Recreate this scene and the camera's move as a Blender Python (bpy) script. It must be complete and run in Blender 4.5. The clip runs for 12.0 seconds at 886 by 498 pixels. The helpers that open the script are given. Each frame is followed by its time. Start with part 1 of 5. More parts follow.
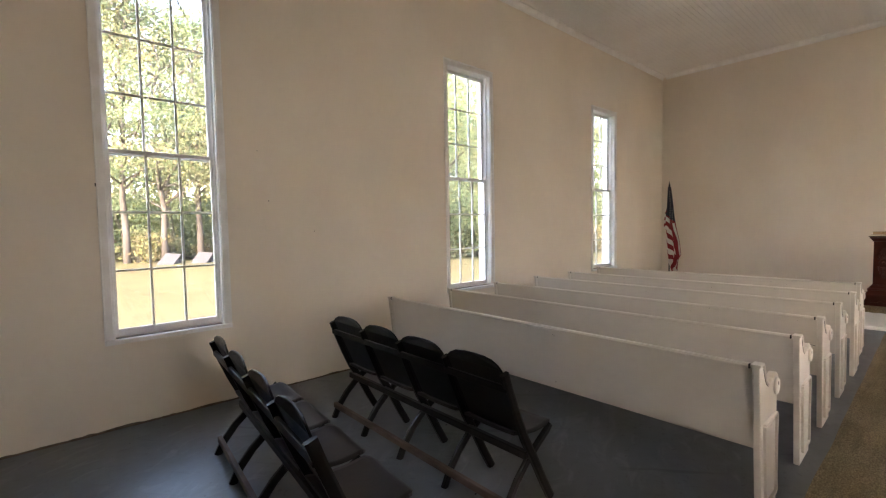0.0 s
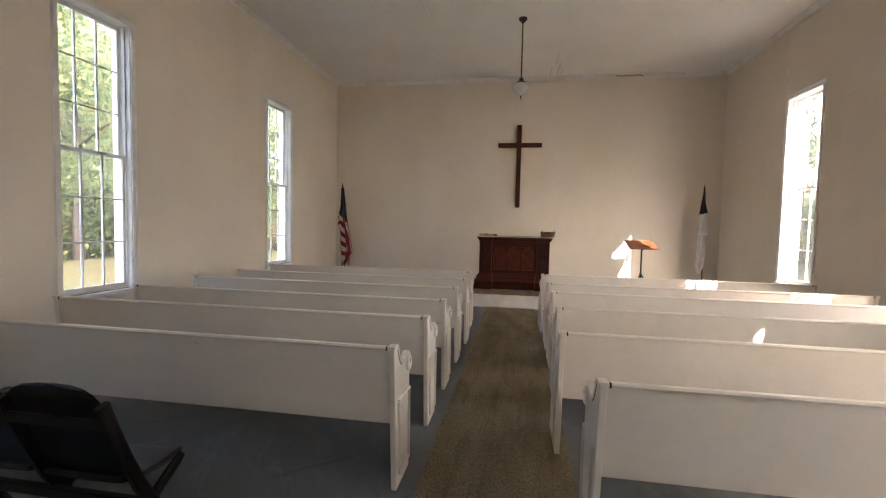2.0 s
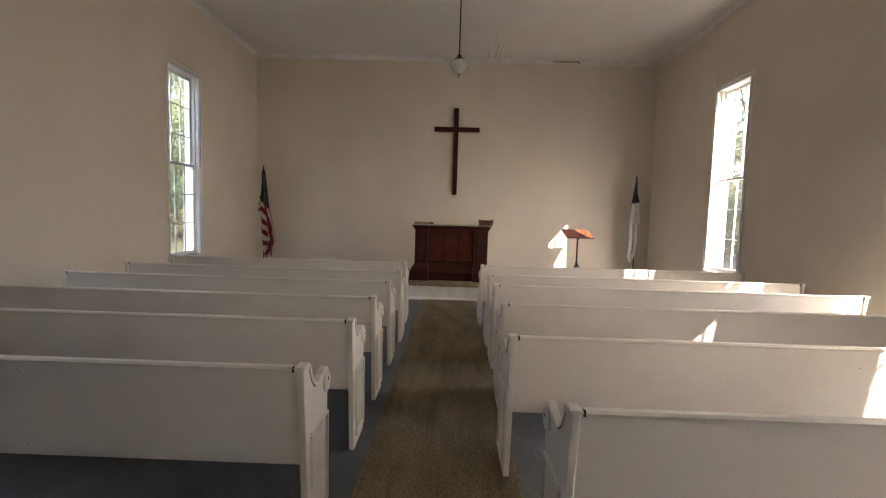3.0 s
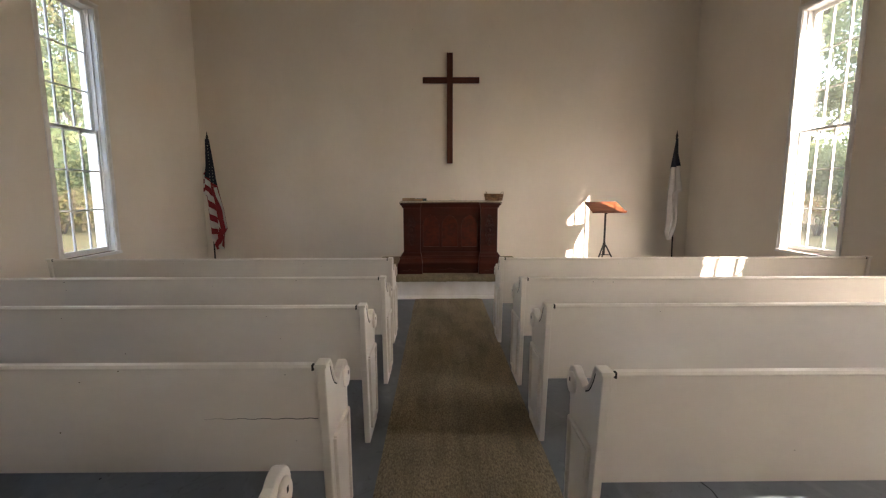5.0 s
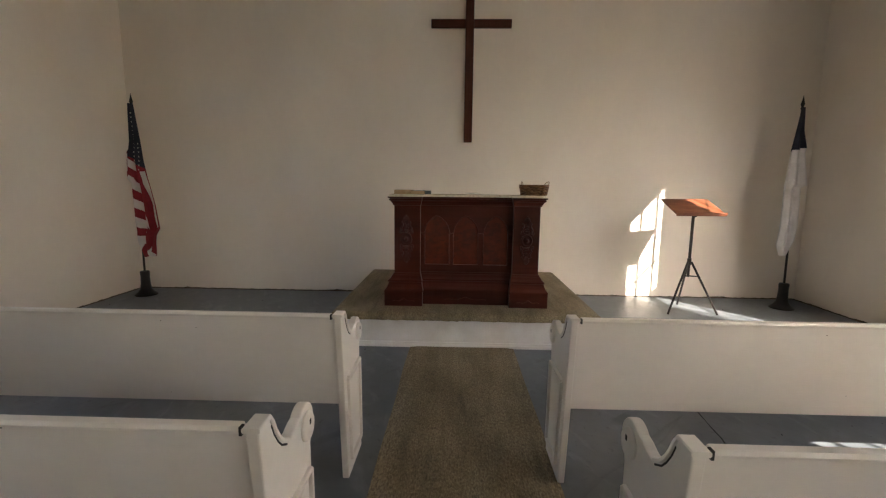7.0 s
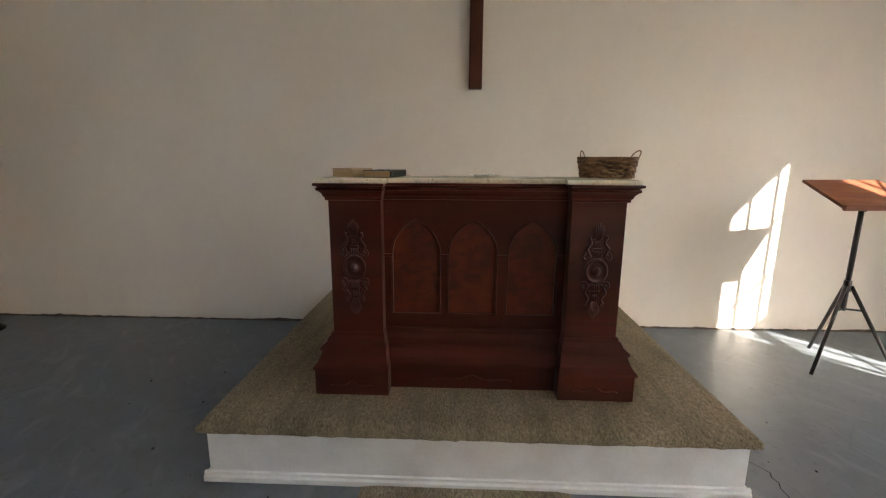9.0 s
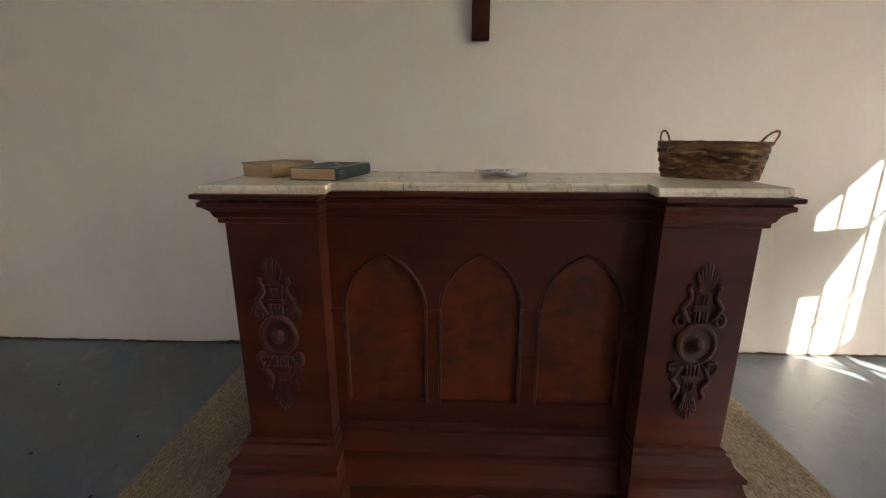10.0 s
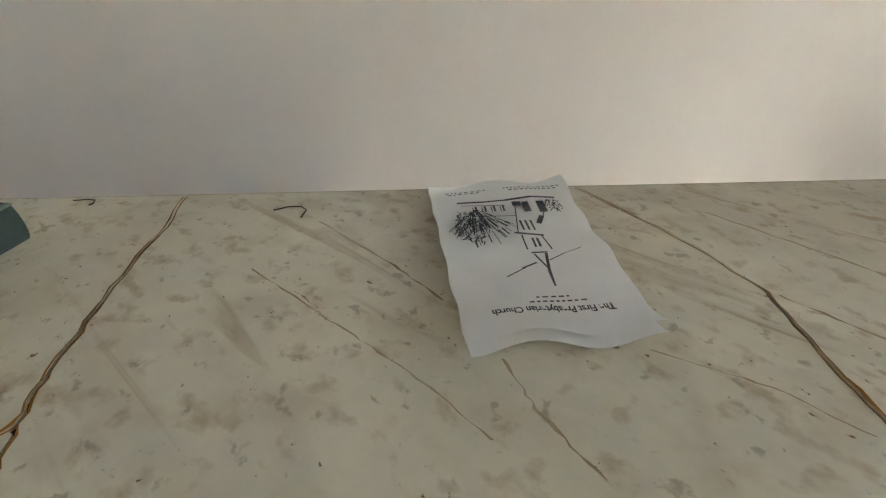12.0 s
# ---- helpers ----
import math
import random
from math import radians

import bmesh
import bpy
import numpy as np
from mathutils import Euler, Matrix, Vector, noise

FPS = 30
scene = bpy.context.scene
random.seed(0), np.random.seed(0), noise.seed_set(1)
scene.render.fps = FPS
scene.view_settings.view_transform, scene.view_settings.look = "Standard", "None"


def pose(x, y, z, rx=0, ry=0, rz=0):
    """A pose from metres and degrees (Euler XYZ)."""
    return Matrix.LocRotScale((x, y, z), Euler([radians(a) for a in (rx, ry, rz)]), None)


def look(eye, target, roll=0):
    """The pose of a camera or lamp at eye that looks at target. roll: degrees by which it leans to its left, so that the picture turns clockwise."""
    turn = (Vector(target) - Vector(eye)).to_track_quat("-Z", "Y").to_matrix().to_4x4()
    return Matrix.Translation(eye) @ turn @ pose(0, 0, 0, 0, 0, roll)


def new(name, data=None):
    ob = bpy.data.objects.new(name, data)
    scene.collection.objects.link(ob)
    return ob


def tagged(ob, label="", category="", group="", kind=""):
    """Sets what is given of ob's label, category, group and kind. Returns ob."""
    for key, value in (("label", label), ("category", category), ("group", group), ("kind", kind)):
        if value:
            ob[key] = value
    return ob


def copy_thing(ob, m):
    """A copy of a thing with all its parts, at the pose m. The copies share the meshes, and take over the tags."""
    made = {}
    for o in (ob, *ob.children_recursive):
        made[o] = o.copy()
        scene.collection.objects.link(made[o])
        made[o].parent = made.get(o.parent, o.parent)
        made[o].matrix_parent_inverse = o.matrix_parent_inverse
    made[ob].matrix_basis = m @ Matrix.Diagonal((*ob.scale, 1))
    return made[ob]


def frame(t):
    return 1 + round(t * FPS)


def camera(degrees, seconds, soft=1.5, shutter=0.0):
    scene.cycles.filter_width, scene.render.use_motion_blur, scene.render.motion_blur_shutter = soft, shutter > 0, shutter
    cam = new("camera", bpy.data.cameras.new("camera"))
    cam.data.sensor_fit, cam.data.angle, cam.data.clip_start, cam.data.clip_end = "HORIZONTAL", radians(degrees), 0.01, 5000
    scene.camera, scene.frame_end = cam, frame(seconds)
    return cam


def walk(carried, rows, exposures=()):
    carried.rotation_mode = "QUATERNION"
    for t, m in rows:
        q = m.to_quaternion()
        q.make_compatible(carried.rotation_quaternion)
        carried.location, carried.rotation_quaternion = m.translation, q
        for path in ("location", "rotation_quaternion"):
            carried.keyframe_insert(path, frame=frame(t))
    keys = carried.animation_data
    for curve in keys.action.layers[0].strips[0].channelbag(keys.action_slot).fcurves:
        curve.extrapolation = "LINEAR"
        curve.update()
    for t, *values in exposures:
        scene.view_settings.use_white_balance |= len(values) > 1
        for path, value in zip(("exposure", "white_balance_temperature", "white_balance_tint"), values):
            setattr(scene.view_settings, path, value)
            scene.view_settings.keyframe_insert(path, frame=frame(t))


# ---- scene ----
cam = camera(89.8, 12.0, soft=1.2)
PATH = [
    (0, (0.102, 0.077, 1.606), (1.432, 1.568, 1.504), -1.0),
    (0.5, (0.15, 0.067, 1.604), (1.657, 1.379, 1.52), -0.1),
    (1, (0.203, 0.045, 1.596), (1.914, 1.079, 1.516), 0.5),
    (1.5, (0.271, 0.028, 1.586), (2.151, 0.707, 1.497), 1.0),
    (2, (0.41, 0.024, 1.552), (2.381, 0.347, 1.447), 1.3),
    (2.5, (0.63, 0.027, 1.535), (2.623, 0.146, 1.413), 1.8),
    (3, (0.949, 0.07, 1.523), (2.943, 0.103, 1.377), 1.7),
    (3.2, (1.12, 0.116, 1.494), (3.114, 0.124, 1.342), 1.5),
    (4.8, (2.632, 0.242, 1.498), (4.617, 0.211, 1.255), -0.1),
    (5, (2.832, 0.23, 1.503), (4.815, 0.21, 1.248), -0.1),
    (5.5, (3.383, 0.202, 1.503), (5.364, 0.201, 1.229), 0.2),
    (6, (3.945, 0.209, 1.483), (5.926, 0.237, 1.209), 0.2),
    (6.5, (4.513, 0.17, 1.454), (6.494, 0.222, 1.183), 0.4),
    (6.7, (4.751, 0.162, 1.464), (6.731, 0.215, 1.189), 0.5),
    (8.3, (6.48, 0.165, 1.458), (8.447, 0.236, 1.108), 0.6),
    (8.5, (6.688, 0.16, 1.459), (8.655, 0.234, 1.102), 0.3),
    (9, (7.217, 0.121, 1.46), (9.176, 0.201, 1.063), 0.3),
    (9.5, (7.703, 0.108, 1.47), (9.652, 0.188, 1.028), 0.2),
    (10, (8.140, 0.124, 1.506), (10.070, 0.202, 0.986), 0.1),
    (10.5, (8.531, 0.142, 1.517), (10.433, 0.169, 0.900), 0.1),
    (11, (8.861, 0.145, 1.509), (10.718, 0.134, 0.768), -0.3),
    (11.5, (9.071, 0.118, 1.546), (10.850, 0.066, 0.634), -0.1),
    (12, (9.210, 0.082, 1.572), (10.860, 0.015, 0.444), -0.2),
]
EXPOSURES = [(0, 5.18, 7300, 19), (1, 5.32, 7200, 19), (1.5, 5.44, 7000, 18), (2, 4.99, 6900, 18), (2.5, 4.49, 6950, 18), (3, 4.59, 6900, 18), (5, 4.67, 6950, 17),
             (5.5, 4.67, 7000, 17), (6.5, 4.59, 6850, 15), (8.5, 4.81, 6480, 13), (9.5, 4.82, 6380, 12), (10.5, 4.86, 6380, 12), (11, 5.63, 6120, 11), (11.5, 5.73, 5970, 9), (12, 5.13, 5870, 7)]
walk(cam, [(t, look(eye, target, roll)) for t, eye, target, roll in PATH], EXPOSURES)

# ---- world and sun ----
SUN_WAY = Vector((1.0, 0.785, -0.883)).normalized()
world = bpy.data.worlds.new("sky")
scene.world = world
world.use_nodes = True
wn = world.node_tree.nodes
sky = wn.new("ShaderNodeTexSky")
sky.sky_type = "NISHITA"
sky.sun_disc = False
sky.sun_elevation = math.asin(-SUN_WAY.z)
sky.sun_rotation = math.atan2(-SUN_WAY.x, -SUN_WAY.y)
sky.air_density, sky.dust_density = 1.2, 1.8
wn["Background"].inputs["Strength"].default_value = 0.15
world.node_tree.links.new(sky.outputs["Color"], wn["Background"].inputs["Color"])
sun = new("sun", bpy.data.lights.new("sun", "SUN"))
sun.data.energy, sun.data.angle, sun.data.color = 1.25, radians(0.3), (1.0, 0.94, 0.85)
sun.matrix_world = look((0, 0, 30), Vector((0, 0, 30)) + SUN_WAY)


# ---- materials ----
def grey(v):
    return (v, v, v, 1)


def rgba(c):
    return (c[0], c[1], c[2], 1)


def material(name, base, other=None, big=1.5, fine=60.0, rough=0.6, wear=0.12, bump=0.15, metal=0.0, stretch=(1, 1, 1), mix=(0.35, 0.7), gloss=0.5):
    """Two colours that drift over the surface, a finer grain, uneven gloss and fine relief."""
    m = bpy.data.materials.new(name)
    m.use_nodes = True
    n, k = m.node_tree.nodes, m.node_tree.links
    p = n["Principled BSDF"]
    where, scale = n.new("ShaderNodeTexCoord"), n.new("ShaderNodeMapping")
    scale.inputs["Scale"].default_value = stretch
    k.new(where.outputs["Object"], scale.inputs["Vector"])
    large, small = n.new("ShaderNodeTexNoise"), n.new("ShaderNodeTexNoise")
    for tex, size, detail in ((large, big, 5), (small, fine, 4)):
        tex.inputs["Scale"].default_value, tex.inputs["Detail"].default_value = size, detail
        k.new(scale.outputs["Vector"], tex.inputs["Vector"])
    ramp = n.new("ShaderNodeMapRange")
    ramp.inputs["From Min"].default_value, ramp.inputs["From Max"].default_value = mix
    k.new(large.outputs["Fac"], ramp.inputs["Value"])
    both = n.new("ShaderNodeMix")
    both.data_type = "RGBA"
    both.inputs["A"].default_value = rgba(base)
    both.inputs["B"].default_value = rgba(other or [c * 0.85 for c in base])
    k.new(ramp.outputs["Result"], both.inputs["Factor"])
    grain = n.new("ShaderNodeMix")
    grain.data_type, grain.blend_type = "RGBA", "MULTIPLY"
    tone = n.new("ShaderNodeMapRange")
    tone.inputs["To Min"].default_value, tone.inputs["To Max"].default_value = 1 - wear * 1.5, 1 + wear * 0.6
    k.new(small.outputs["Fac"], tone.inputs["Value"])
    grain.inputs["Factor"].default_value = 1.0
    k.new(both.outputs["Result"], grain.inputs["A"])
    k.new(tone.outputs["Result"], grain.inputs["B"])
    k.new(grain.outputs["Result"], p.inputs["Base Color"])
    shine = n.new("ShaderNodeMapRange")
    shine.inputs["To Min"].default_value, shine.inputs["To Max"].default_value = (max(0.3, rough - wear), min(1, rough + wear)) if rough > 0.3 else (rough, rough + 0.04)
    k.new(large.outputs["Fac"], shine.inputs["Value"])
    k.new(shine.outputs["Result"], p.inputs["Roughness"])
    p.inputs["Metallic"].default_value = metal
    p.inputs["Specular IOR Level"].default_value = gloss
    relief = n.new("ShaderNodeBump")
    relief.inputs["Strength"].default_value, relief.inputs["Distance"].default_value = bump, 0.01
    k.new(small.outputs["Fac"], relief.inputs["Height"])
    k.new(relief.outputs["Normal"], p.inputs["Normal"])
    return m


def flecked(m, strength, dark, size, stretch, turn, low, high, warp=0.5):
    """Adds streaks or spots of a darker colour, drawn out along a direction in the xy plane."""
    n, k = m.node_tree.nodes, m.node_tree.links
    p = n["Principled BSDF"]
    before = p.inputs["Base Color"].links[0].from_socket
    where, spin, scale = n.new("ShaderNodeTexCoord"), n.new("ShaderNodeMapping"), n.new("ShaderNodeMapping")
    spin.inputs["Rotation"].default_value = (0, 0, -radians(turn))
    scale.inputs["Scale"].default_value = stretch
    k.new(where.outputs["Object"], spin.inputs["Vector"])
    k.new(spin.outputs["Vector"], scale.inputs["Vector"])
    tex = n.new("ShaderNodeTexNoise")
    tex.inputs["Scale"].default_value, tex.inputs["Detail"].default_value, tex.inputs["Distortion"].default_value = size, 4, warp
    k.new(scale.outputs["Vector"], tex.inputs["Vector"])
    gate = n.new("ShaderNodeMapRange")
    gate.inputs["From Min"].default_value, gate.inputs["From Max"].default_value = low, high
    gate.inputs["To Max"].default_value = strength
    k.new(tex.outputs["Fac"], gate.inputs["Value"])
    out = n.new("ShaderNodeMix")
    out.data_type = "RGBA"
    out.inputs["B"].default_value = rgba(dark)
    k.new(gate.outputs["Result"], out.inputs["Factor"])
    k.new(before, out.inputs["A"])
    k.new(out.outputs["Result"], p.inputs["Base Color"])
    return m


def leafy(name, colours):
    """Leaves: each island takes its own colour, and light passes through."""
    m = bpy.data.materials.new(name)
    m.use_nodes = True
    n, k = m.node_tree.nodes, m.node_tree.links
    n.remove(n["Principled BSDF"])
    info, ramp = n.new("ShaderNodeNewGeometry"), n.new("ShaderNodeValToRGB")
    while len(ramp.color_ramp.elements) < len(colours):
        ramp.color_ramp.elements.new(0.5)
    for i, c in enumerate(colours):
        ramp.color_ramp.elements[i].position = i / (len(colours) - 1)
        ramp.color_ramp.elements[i].color = rgba(c)
    k.new(info.outputs["Random Per Island"], ramp.inputs["Fac"])
    a, b, mix = n.new("ShaderNodeBsdfDiffuse"), n.new("ShaderNodeBsdfTranslucent"), n.new("ShaderNodeMixShader")
    mix.inputs["Fac"].default_value = 0.52
    for s in (a, b):
        k.new(ramp.outputs["Color"], s.inputs["Color"])
    k.new(a.outputs["BSDF"], mix.inputs[1])
    k.new(b.outputs["BSDF"], mix.inputs[2])
    k.new(mix.outputs["Shader"], n["Material Output"].inputs["Surface"])
    return m


PLASTER = material("cream plaster", (0.82, 0.74, 0.64), (0.76, 0.675, 0.57), big=0.9, fine=14, rough=0.8, wear=0.02, bump=0.02, gloss=0.25, stretch=(1, 1, 0.7))
CEILING = material("white board paint", (0.91, 0.885, 0.85), (0.85, 0.82, 0.78), big=0.9, fine=25, rough=0.6, wear=0.05, bump=0.08)
TRIM = material("white trim paint", (0.88, 0.865, 0.845), (0.77, 0.74, 0.70), big=5, fine=70, rough=0.42, wear=0.06, bump=0.08)
PEW = material("white pew paint", (0.765, 0.71, 0.63), (0.72, 0.655, 0.575), big=1.6, fine=20, rough=0.35, wear=0.035, bump=0.03, stretch=(1, 0.5, 1))
FLOOR = material("grey painted concrete", (0.114, 0.130, 0.137), (0.175, 0.187, 0.192), big=1.1, fine=9, rough=0.42, wear=0.16, bump=0.10, mix=(0.4, 0.75))
flecked(FLOOR, 0.35, (0.26, 0.27, 0.27), 1.0, (2.5, 6, 1), 25, 0.56, 0.74, 1.4)
flecked(FLOOR, 0.5, (0.05, 0.055, 0.058), 1.0, (1.2, 9, 1), -50, 0.62, 0.74, 1.0)
flecked(FLOOR, 0.4, (0.06, 0.06, 0.058), 1.0, (22, 26, 1), 0, 0.62, 0.70, 0.5)
RUG = material("olive brown carpet", (0.40, 0.32, 0.20), (0.265, 0.21, 0.127), big=3.4, fine=95, rough=0.95, wear=0.65, bump=0.9, gloss=0.1, stretch=(0.45, 1.3, 1))
flecked(RUG, 0.45, (0.10, 0.082, 0.05), 1.0, (1.6, 15, 1), 0, 0.52, 0.72, 0.4)
flecked(RUG, 0.42, (0.075, 0.058, 0.034), 1.0, (55, 75, 40), 0, 0.50, 0.64, 0.3)
flecked(RUG, 0.32, (0.46, 0.39, 0.26), 1.0, (80, 110, 60), 0, 0.55, 0.68, 0.3)
WOOD = material("dark red mahogany", (0.078, 0.0138, 0.0058), (0.036, 0.0074, 0.0038), big=1.9, fine=22, rough=0.38, wear=0.12, bump=0.03, stretch=(3, 0.5, 4), gloss=0.25)
flecked(WOOD, 0.5, (0.032, 0.007, 0.004), 1.0, (9, 2.2, 34), 0, 0.50, 0.70, 0.6)
BURL = material("figured mahogany veneer", (0.145, 0.027, 0.0082), (0.064, 0.0125, 0.0048), big=9, fine=30, rough=0.32, wear=0.2, bump=0.03, mix=(0.3, 0.7), gloss=0.34)
CARVED = material("dark carved mahogany", (0.056, 0.0118, 0.0066), (0.030, 0.007, 0.0045), big=18, fine=70, rough=0.40, wear=0.14, bump=0.12, gloss=0.28)
CROSS = material("dark brown cross wood", (0.105, 0.030, 0.015), (0.065, 0.018, 0.009), big=4, fine=30, rough=0.45, wear=0.25, bump=0.1, stretch=(1, 1, 0.3), gloss=0.18)
DESK = material("orange brown desk wood", (0.21, 0.07, 0.03), (0.13, 0.042, 0.02), big=6, fine=30, rough=0.42, wear=0.2, bump=0.08, stretch=(3, 0.4, 1))
BLACK = material("black worn chair wood", (0.0065, 0.0048, 0.0042), (0.012, 0.008, 0.0065), big=6, fine=40, rough=0.40, wear=0.12, bump=0.06, gloss=0.22)
# lighter than the chair black: the seats' grey sheen is put into the colour
SEAT = material("black seat wood with painted sheen", (0.022, 0.017, 0.015), (0.040, 0.032, 0.028), big=5, fine=45, rough=0.45, wear=0.2, bump=0.06, gloss=0.4)
WORN = material("scuffed brown wood rail", (0.17, 0.115, 0.075), (0.06, 0.04, 0.03), big=9, fine=50, rough=0.6, wear=0.25, bump=0.15, stretch=(1, 0.3, 1))
IRON = material("black iron", (0.018, 0.016, 0.015), (0.035, 0.025, 0.02), big=14, fine=80, rough=0.45, wear=0.15, bump=0.1, metal=0.4)
MARBLE = material("cream marble", (0.765, 0.70, 0.545), (0.665, 0.605, 0.455), big=6, fine=60, rough=0.17, wear=0.07, bump=0.006, mix=(0.35, 0.75))
flecked(MARBLE, 0.34, (0.47, 0.41, 0.29), 1.0, (6, 13, 12), 48, 0.48, 0.72, 1.2)
flecked(MARBLE, 0.6, (0.36, 0.26, 0.14), 1.0, (3.6, 34, 14), 49, 0.62, 0.74, 1.2)
flecked(MARBLE, 0.54, (0.36, 0.24, 0.115), 1.0, (52, 66, 30), 48, 0.56, 0.72, 0.1)
flecked(MARBLE, 0.32, (0.42, 0.34, 0.22), 1.0, (22, 28, 20), 48, 0.50, 0.70, 0.4)
flecked(MARBLE, 0.55, (0.30, 0.25, 0.17), 1.0, (75, 95, 40), 48, 0.63, 0.70, 0.2)
flecked(MARBLE, 0.9, (0.20, 0.10, 0.03), 1.0, (150, 190, 60), 48, 0.70, 0.75, 0.2)
flecked(BURL, 0.75, (0.036, 0.009, 0.004), 1.0, (10, 12, 22), 0, 0.46, 0.70, 0.8)
GROUT = material("rusty crack filler", (0.115, 0.045, 0.012), (0.020, 0.009, 0.004), big=30, fine=120, rough=0.95, wear=0.3, bump=0.3, gloss=0.05)
CRACK_SHADE = material("dark crack and shadow line", (0.03, 0.028, 0.026), big=20, rough=0.95)
PAPER = material("white paper", (0.87, 0.84, 0.79), (0.82, 0.79, 0.735), big=14, fine=90, rough=0.8, wear=0.03, bump=0.05)
INK = material("dark grey ink", (0.05, 0.05, 0.055), (0.2, 0.2, 0.2), big=60, fine=200, rough=0.9, mix=(0.45, 0.8))
PAGES = material("yellowed pages", (0.55, 0.365, 0.20), (0.40, 0.25, 0.125), big=8, fine=160, rough=0.9, wear=0.25, bump=0.25, stretch=(0.2, 0.2, 6))
TAN = material("worn tan book cloth", (0.50, 0.345, 0.175), (0.30, 0.20, 0.11), big=9, fine=120, rough=0.8, wear=0.2, bump=0.15)
GREEN = material("faded dark green book cloth", (0.021, 0.036, 0.030), (0.046, 0.064, 0.052), big=9, fine=140, rough=0.7, wear=0.2, bump=0.15)
WICKER = material("brown wicker", (0.30, 0.140, 0.048), (0.085, 0.032, 0.010), big=16, fine=90, rough=0.5, wear=0.35, bump=0.3, stretch=(1, 1, 3.5), mix=(0.38, 0.62))
flecked(WICKER, 0.7, (0.42, 0.26, 0.12), 1.0, (22, 22, 90), 0, 0.56, 0.66, 0.4)
RED = material("red flag cloth", (0.30, 0.011, 0.018), (0.22, 0.009, 0.014), big=8, fine=150, rough=0.8, wear=0.12, bump=0.1)
WHITE = material("white flag cloth", (0.76, 0.72, 0.68), (0.66, 0.62, 0.58), big=8, fine=150, rough=0.8, wear=0.06, bump=0.1)
NAVY = material("navy flag cloth", (0.012, 0.014, 0.035), (0.008, 0.01, 0.024), big=8, fine=150, rough=0.8, wear=0.12, bump=0.1)
OPAL = material("white opal glass", (0.82, 0.80, 0.74), (0.76, 0.73, 0.66), big=6, fine=20, rough=0.15, wear=0.04, bump=0.0)
GRASS = material("lawn with fallen leaves", (0.076, 0.070, 0.033), (0.056, 0.056, 0.025), big=0.35, fine=5, rough=0.95, wear=0.3, bump=0.4, gloss=0.1)
flecked(GRASS, 0.6, (0.055, 0.026, 0.012), 1.0, (0.35, 1.3, 1), 10, 0.50, 0.66, 0.8)
flecked(GRASS, 0.5, (0.035, 0.020, 0.010), 1.0, (5, 8, 1), 0, 0.54, 0.66, 0.4)
LITTER = material("brown leaf litter", (0.13, 0.085, 0.05), (0.08, 0.055, 0.035), big=1, fine=9, rough=0.95, wear=0.3, bump=0.5, gloss=0.1)
BARK = material("grey brown bark", (0.06, 0.047, 0.037), (0.032, 0.026, 0.021), big=3, fine=16, rough=0.95, wear=0.3, bump=0.8, stretch=(1, 1, 0.25))
STONE = material("pale weathered stone", (0.030, 0.029, 0.031), (0.018, 0.018, 0.019), big=2, fine=20, rough=0.9, wear=0.2, bump=0.3)
LEAF_GREEN = leafy("green autumn leaves", [(0.10, 0.14, 0.075), (0.13, 0.165, 0.088), (0.155, 0.185, 0.095), (0.185, 0.185, 0.09)])
LEAF_GOLD = leafy("yellow autumn leaves", [(0.115, 0.145, 0.072), (0.15, 0.165, 0.085), (0.19, 0.175, 0.09), (0.17, 0.135, 0.085)])
LEAF_BRUSH = leafy("brown and green brush leaves", [(0.12, 0.092, 0.062), (0.15, 0.125, 0.07), (0.11, 0.13, 0.055), (0.18, 0.14, 0.065)])
GLASS = bpy.data.materials.new("window glass")
GLASS.use_nodes = True
gp = GLASS.node_tree.nodes["Principled BSDF"]
gp.inputs["Transmission Weight"].default_value, gp.inputs["Roughness"].default_value, gp.inputs["IOR"].default_value = 1.0, 0.0, 1.45
# a thin translucent film on the old panes, added to haze the view outside
haze_film, haze_mix = GLASS.node_tree.nodes.new("ShaderNodeBsdfTranslucent"), GLASS.node_tree.nodes.new("ShaderNodeMixShader")
haze_film.inputs["Color"].default_value = rgba((0.85, 0.85, 0.83))
haze_mix.inputs["Fac"].default_value = 0.006
GLASS.node_tree.links.new(gp.outputs["BSDF"], haze_mix.inputs[1])
GLASS.node_tree.links.new(haze_film.outputs["BSDF"], haze_mix.inputs[2])
GLASS.node_tree.links.new(haze_mix.outputs["Shader"], GLASS.node_tree.nodes["Material Output"].inputs["Surface"])


# ---- builders ----
def box(bm, x0, x1, y0, y1, z0, z1, edge=0.0):
    """A box between two corners, its edges bevelled."""
    c = Vector(((x0 + x1) / 2, (y0 + y1) / 2, (z0 + z1) / 2))
    size = Vector((abs(x1 - x0), abs(y1 - y0), abs(z1 - z0)))
    made = bmesh.ops.create_cube(bm, size=1, matrix=Matrix.Translation(c) @ Matrix.Diagonal((*size, 1)))
    if edge:
        edges = list({e for v in made["verts"] for e in v.link_edges})
        bmesh.ops.bevel(bm, geom=edges, offset=edge, segments=2, affect="EDGES", profile=0.5)
    return bm


def boxed(*a, edge=0.0):
    return box(bmesh.new(), *a, edge=edge)


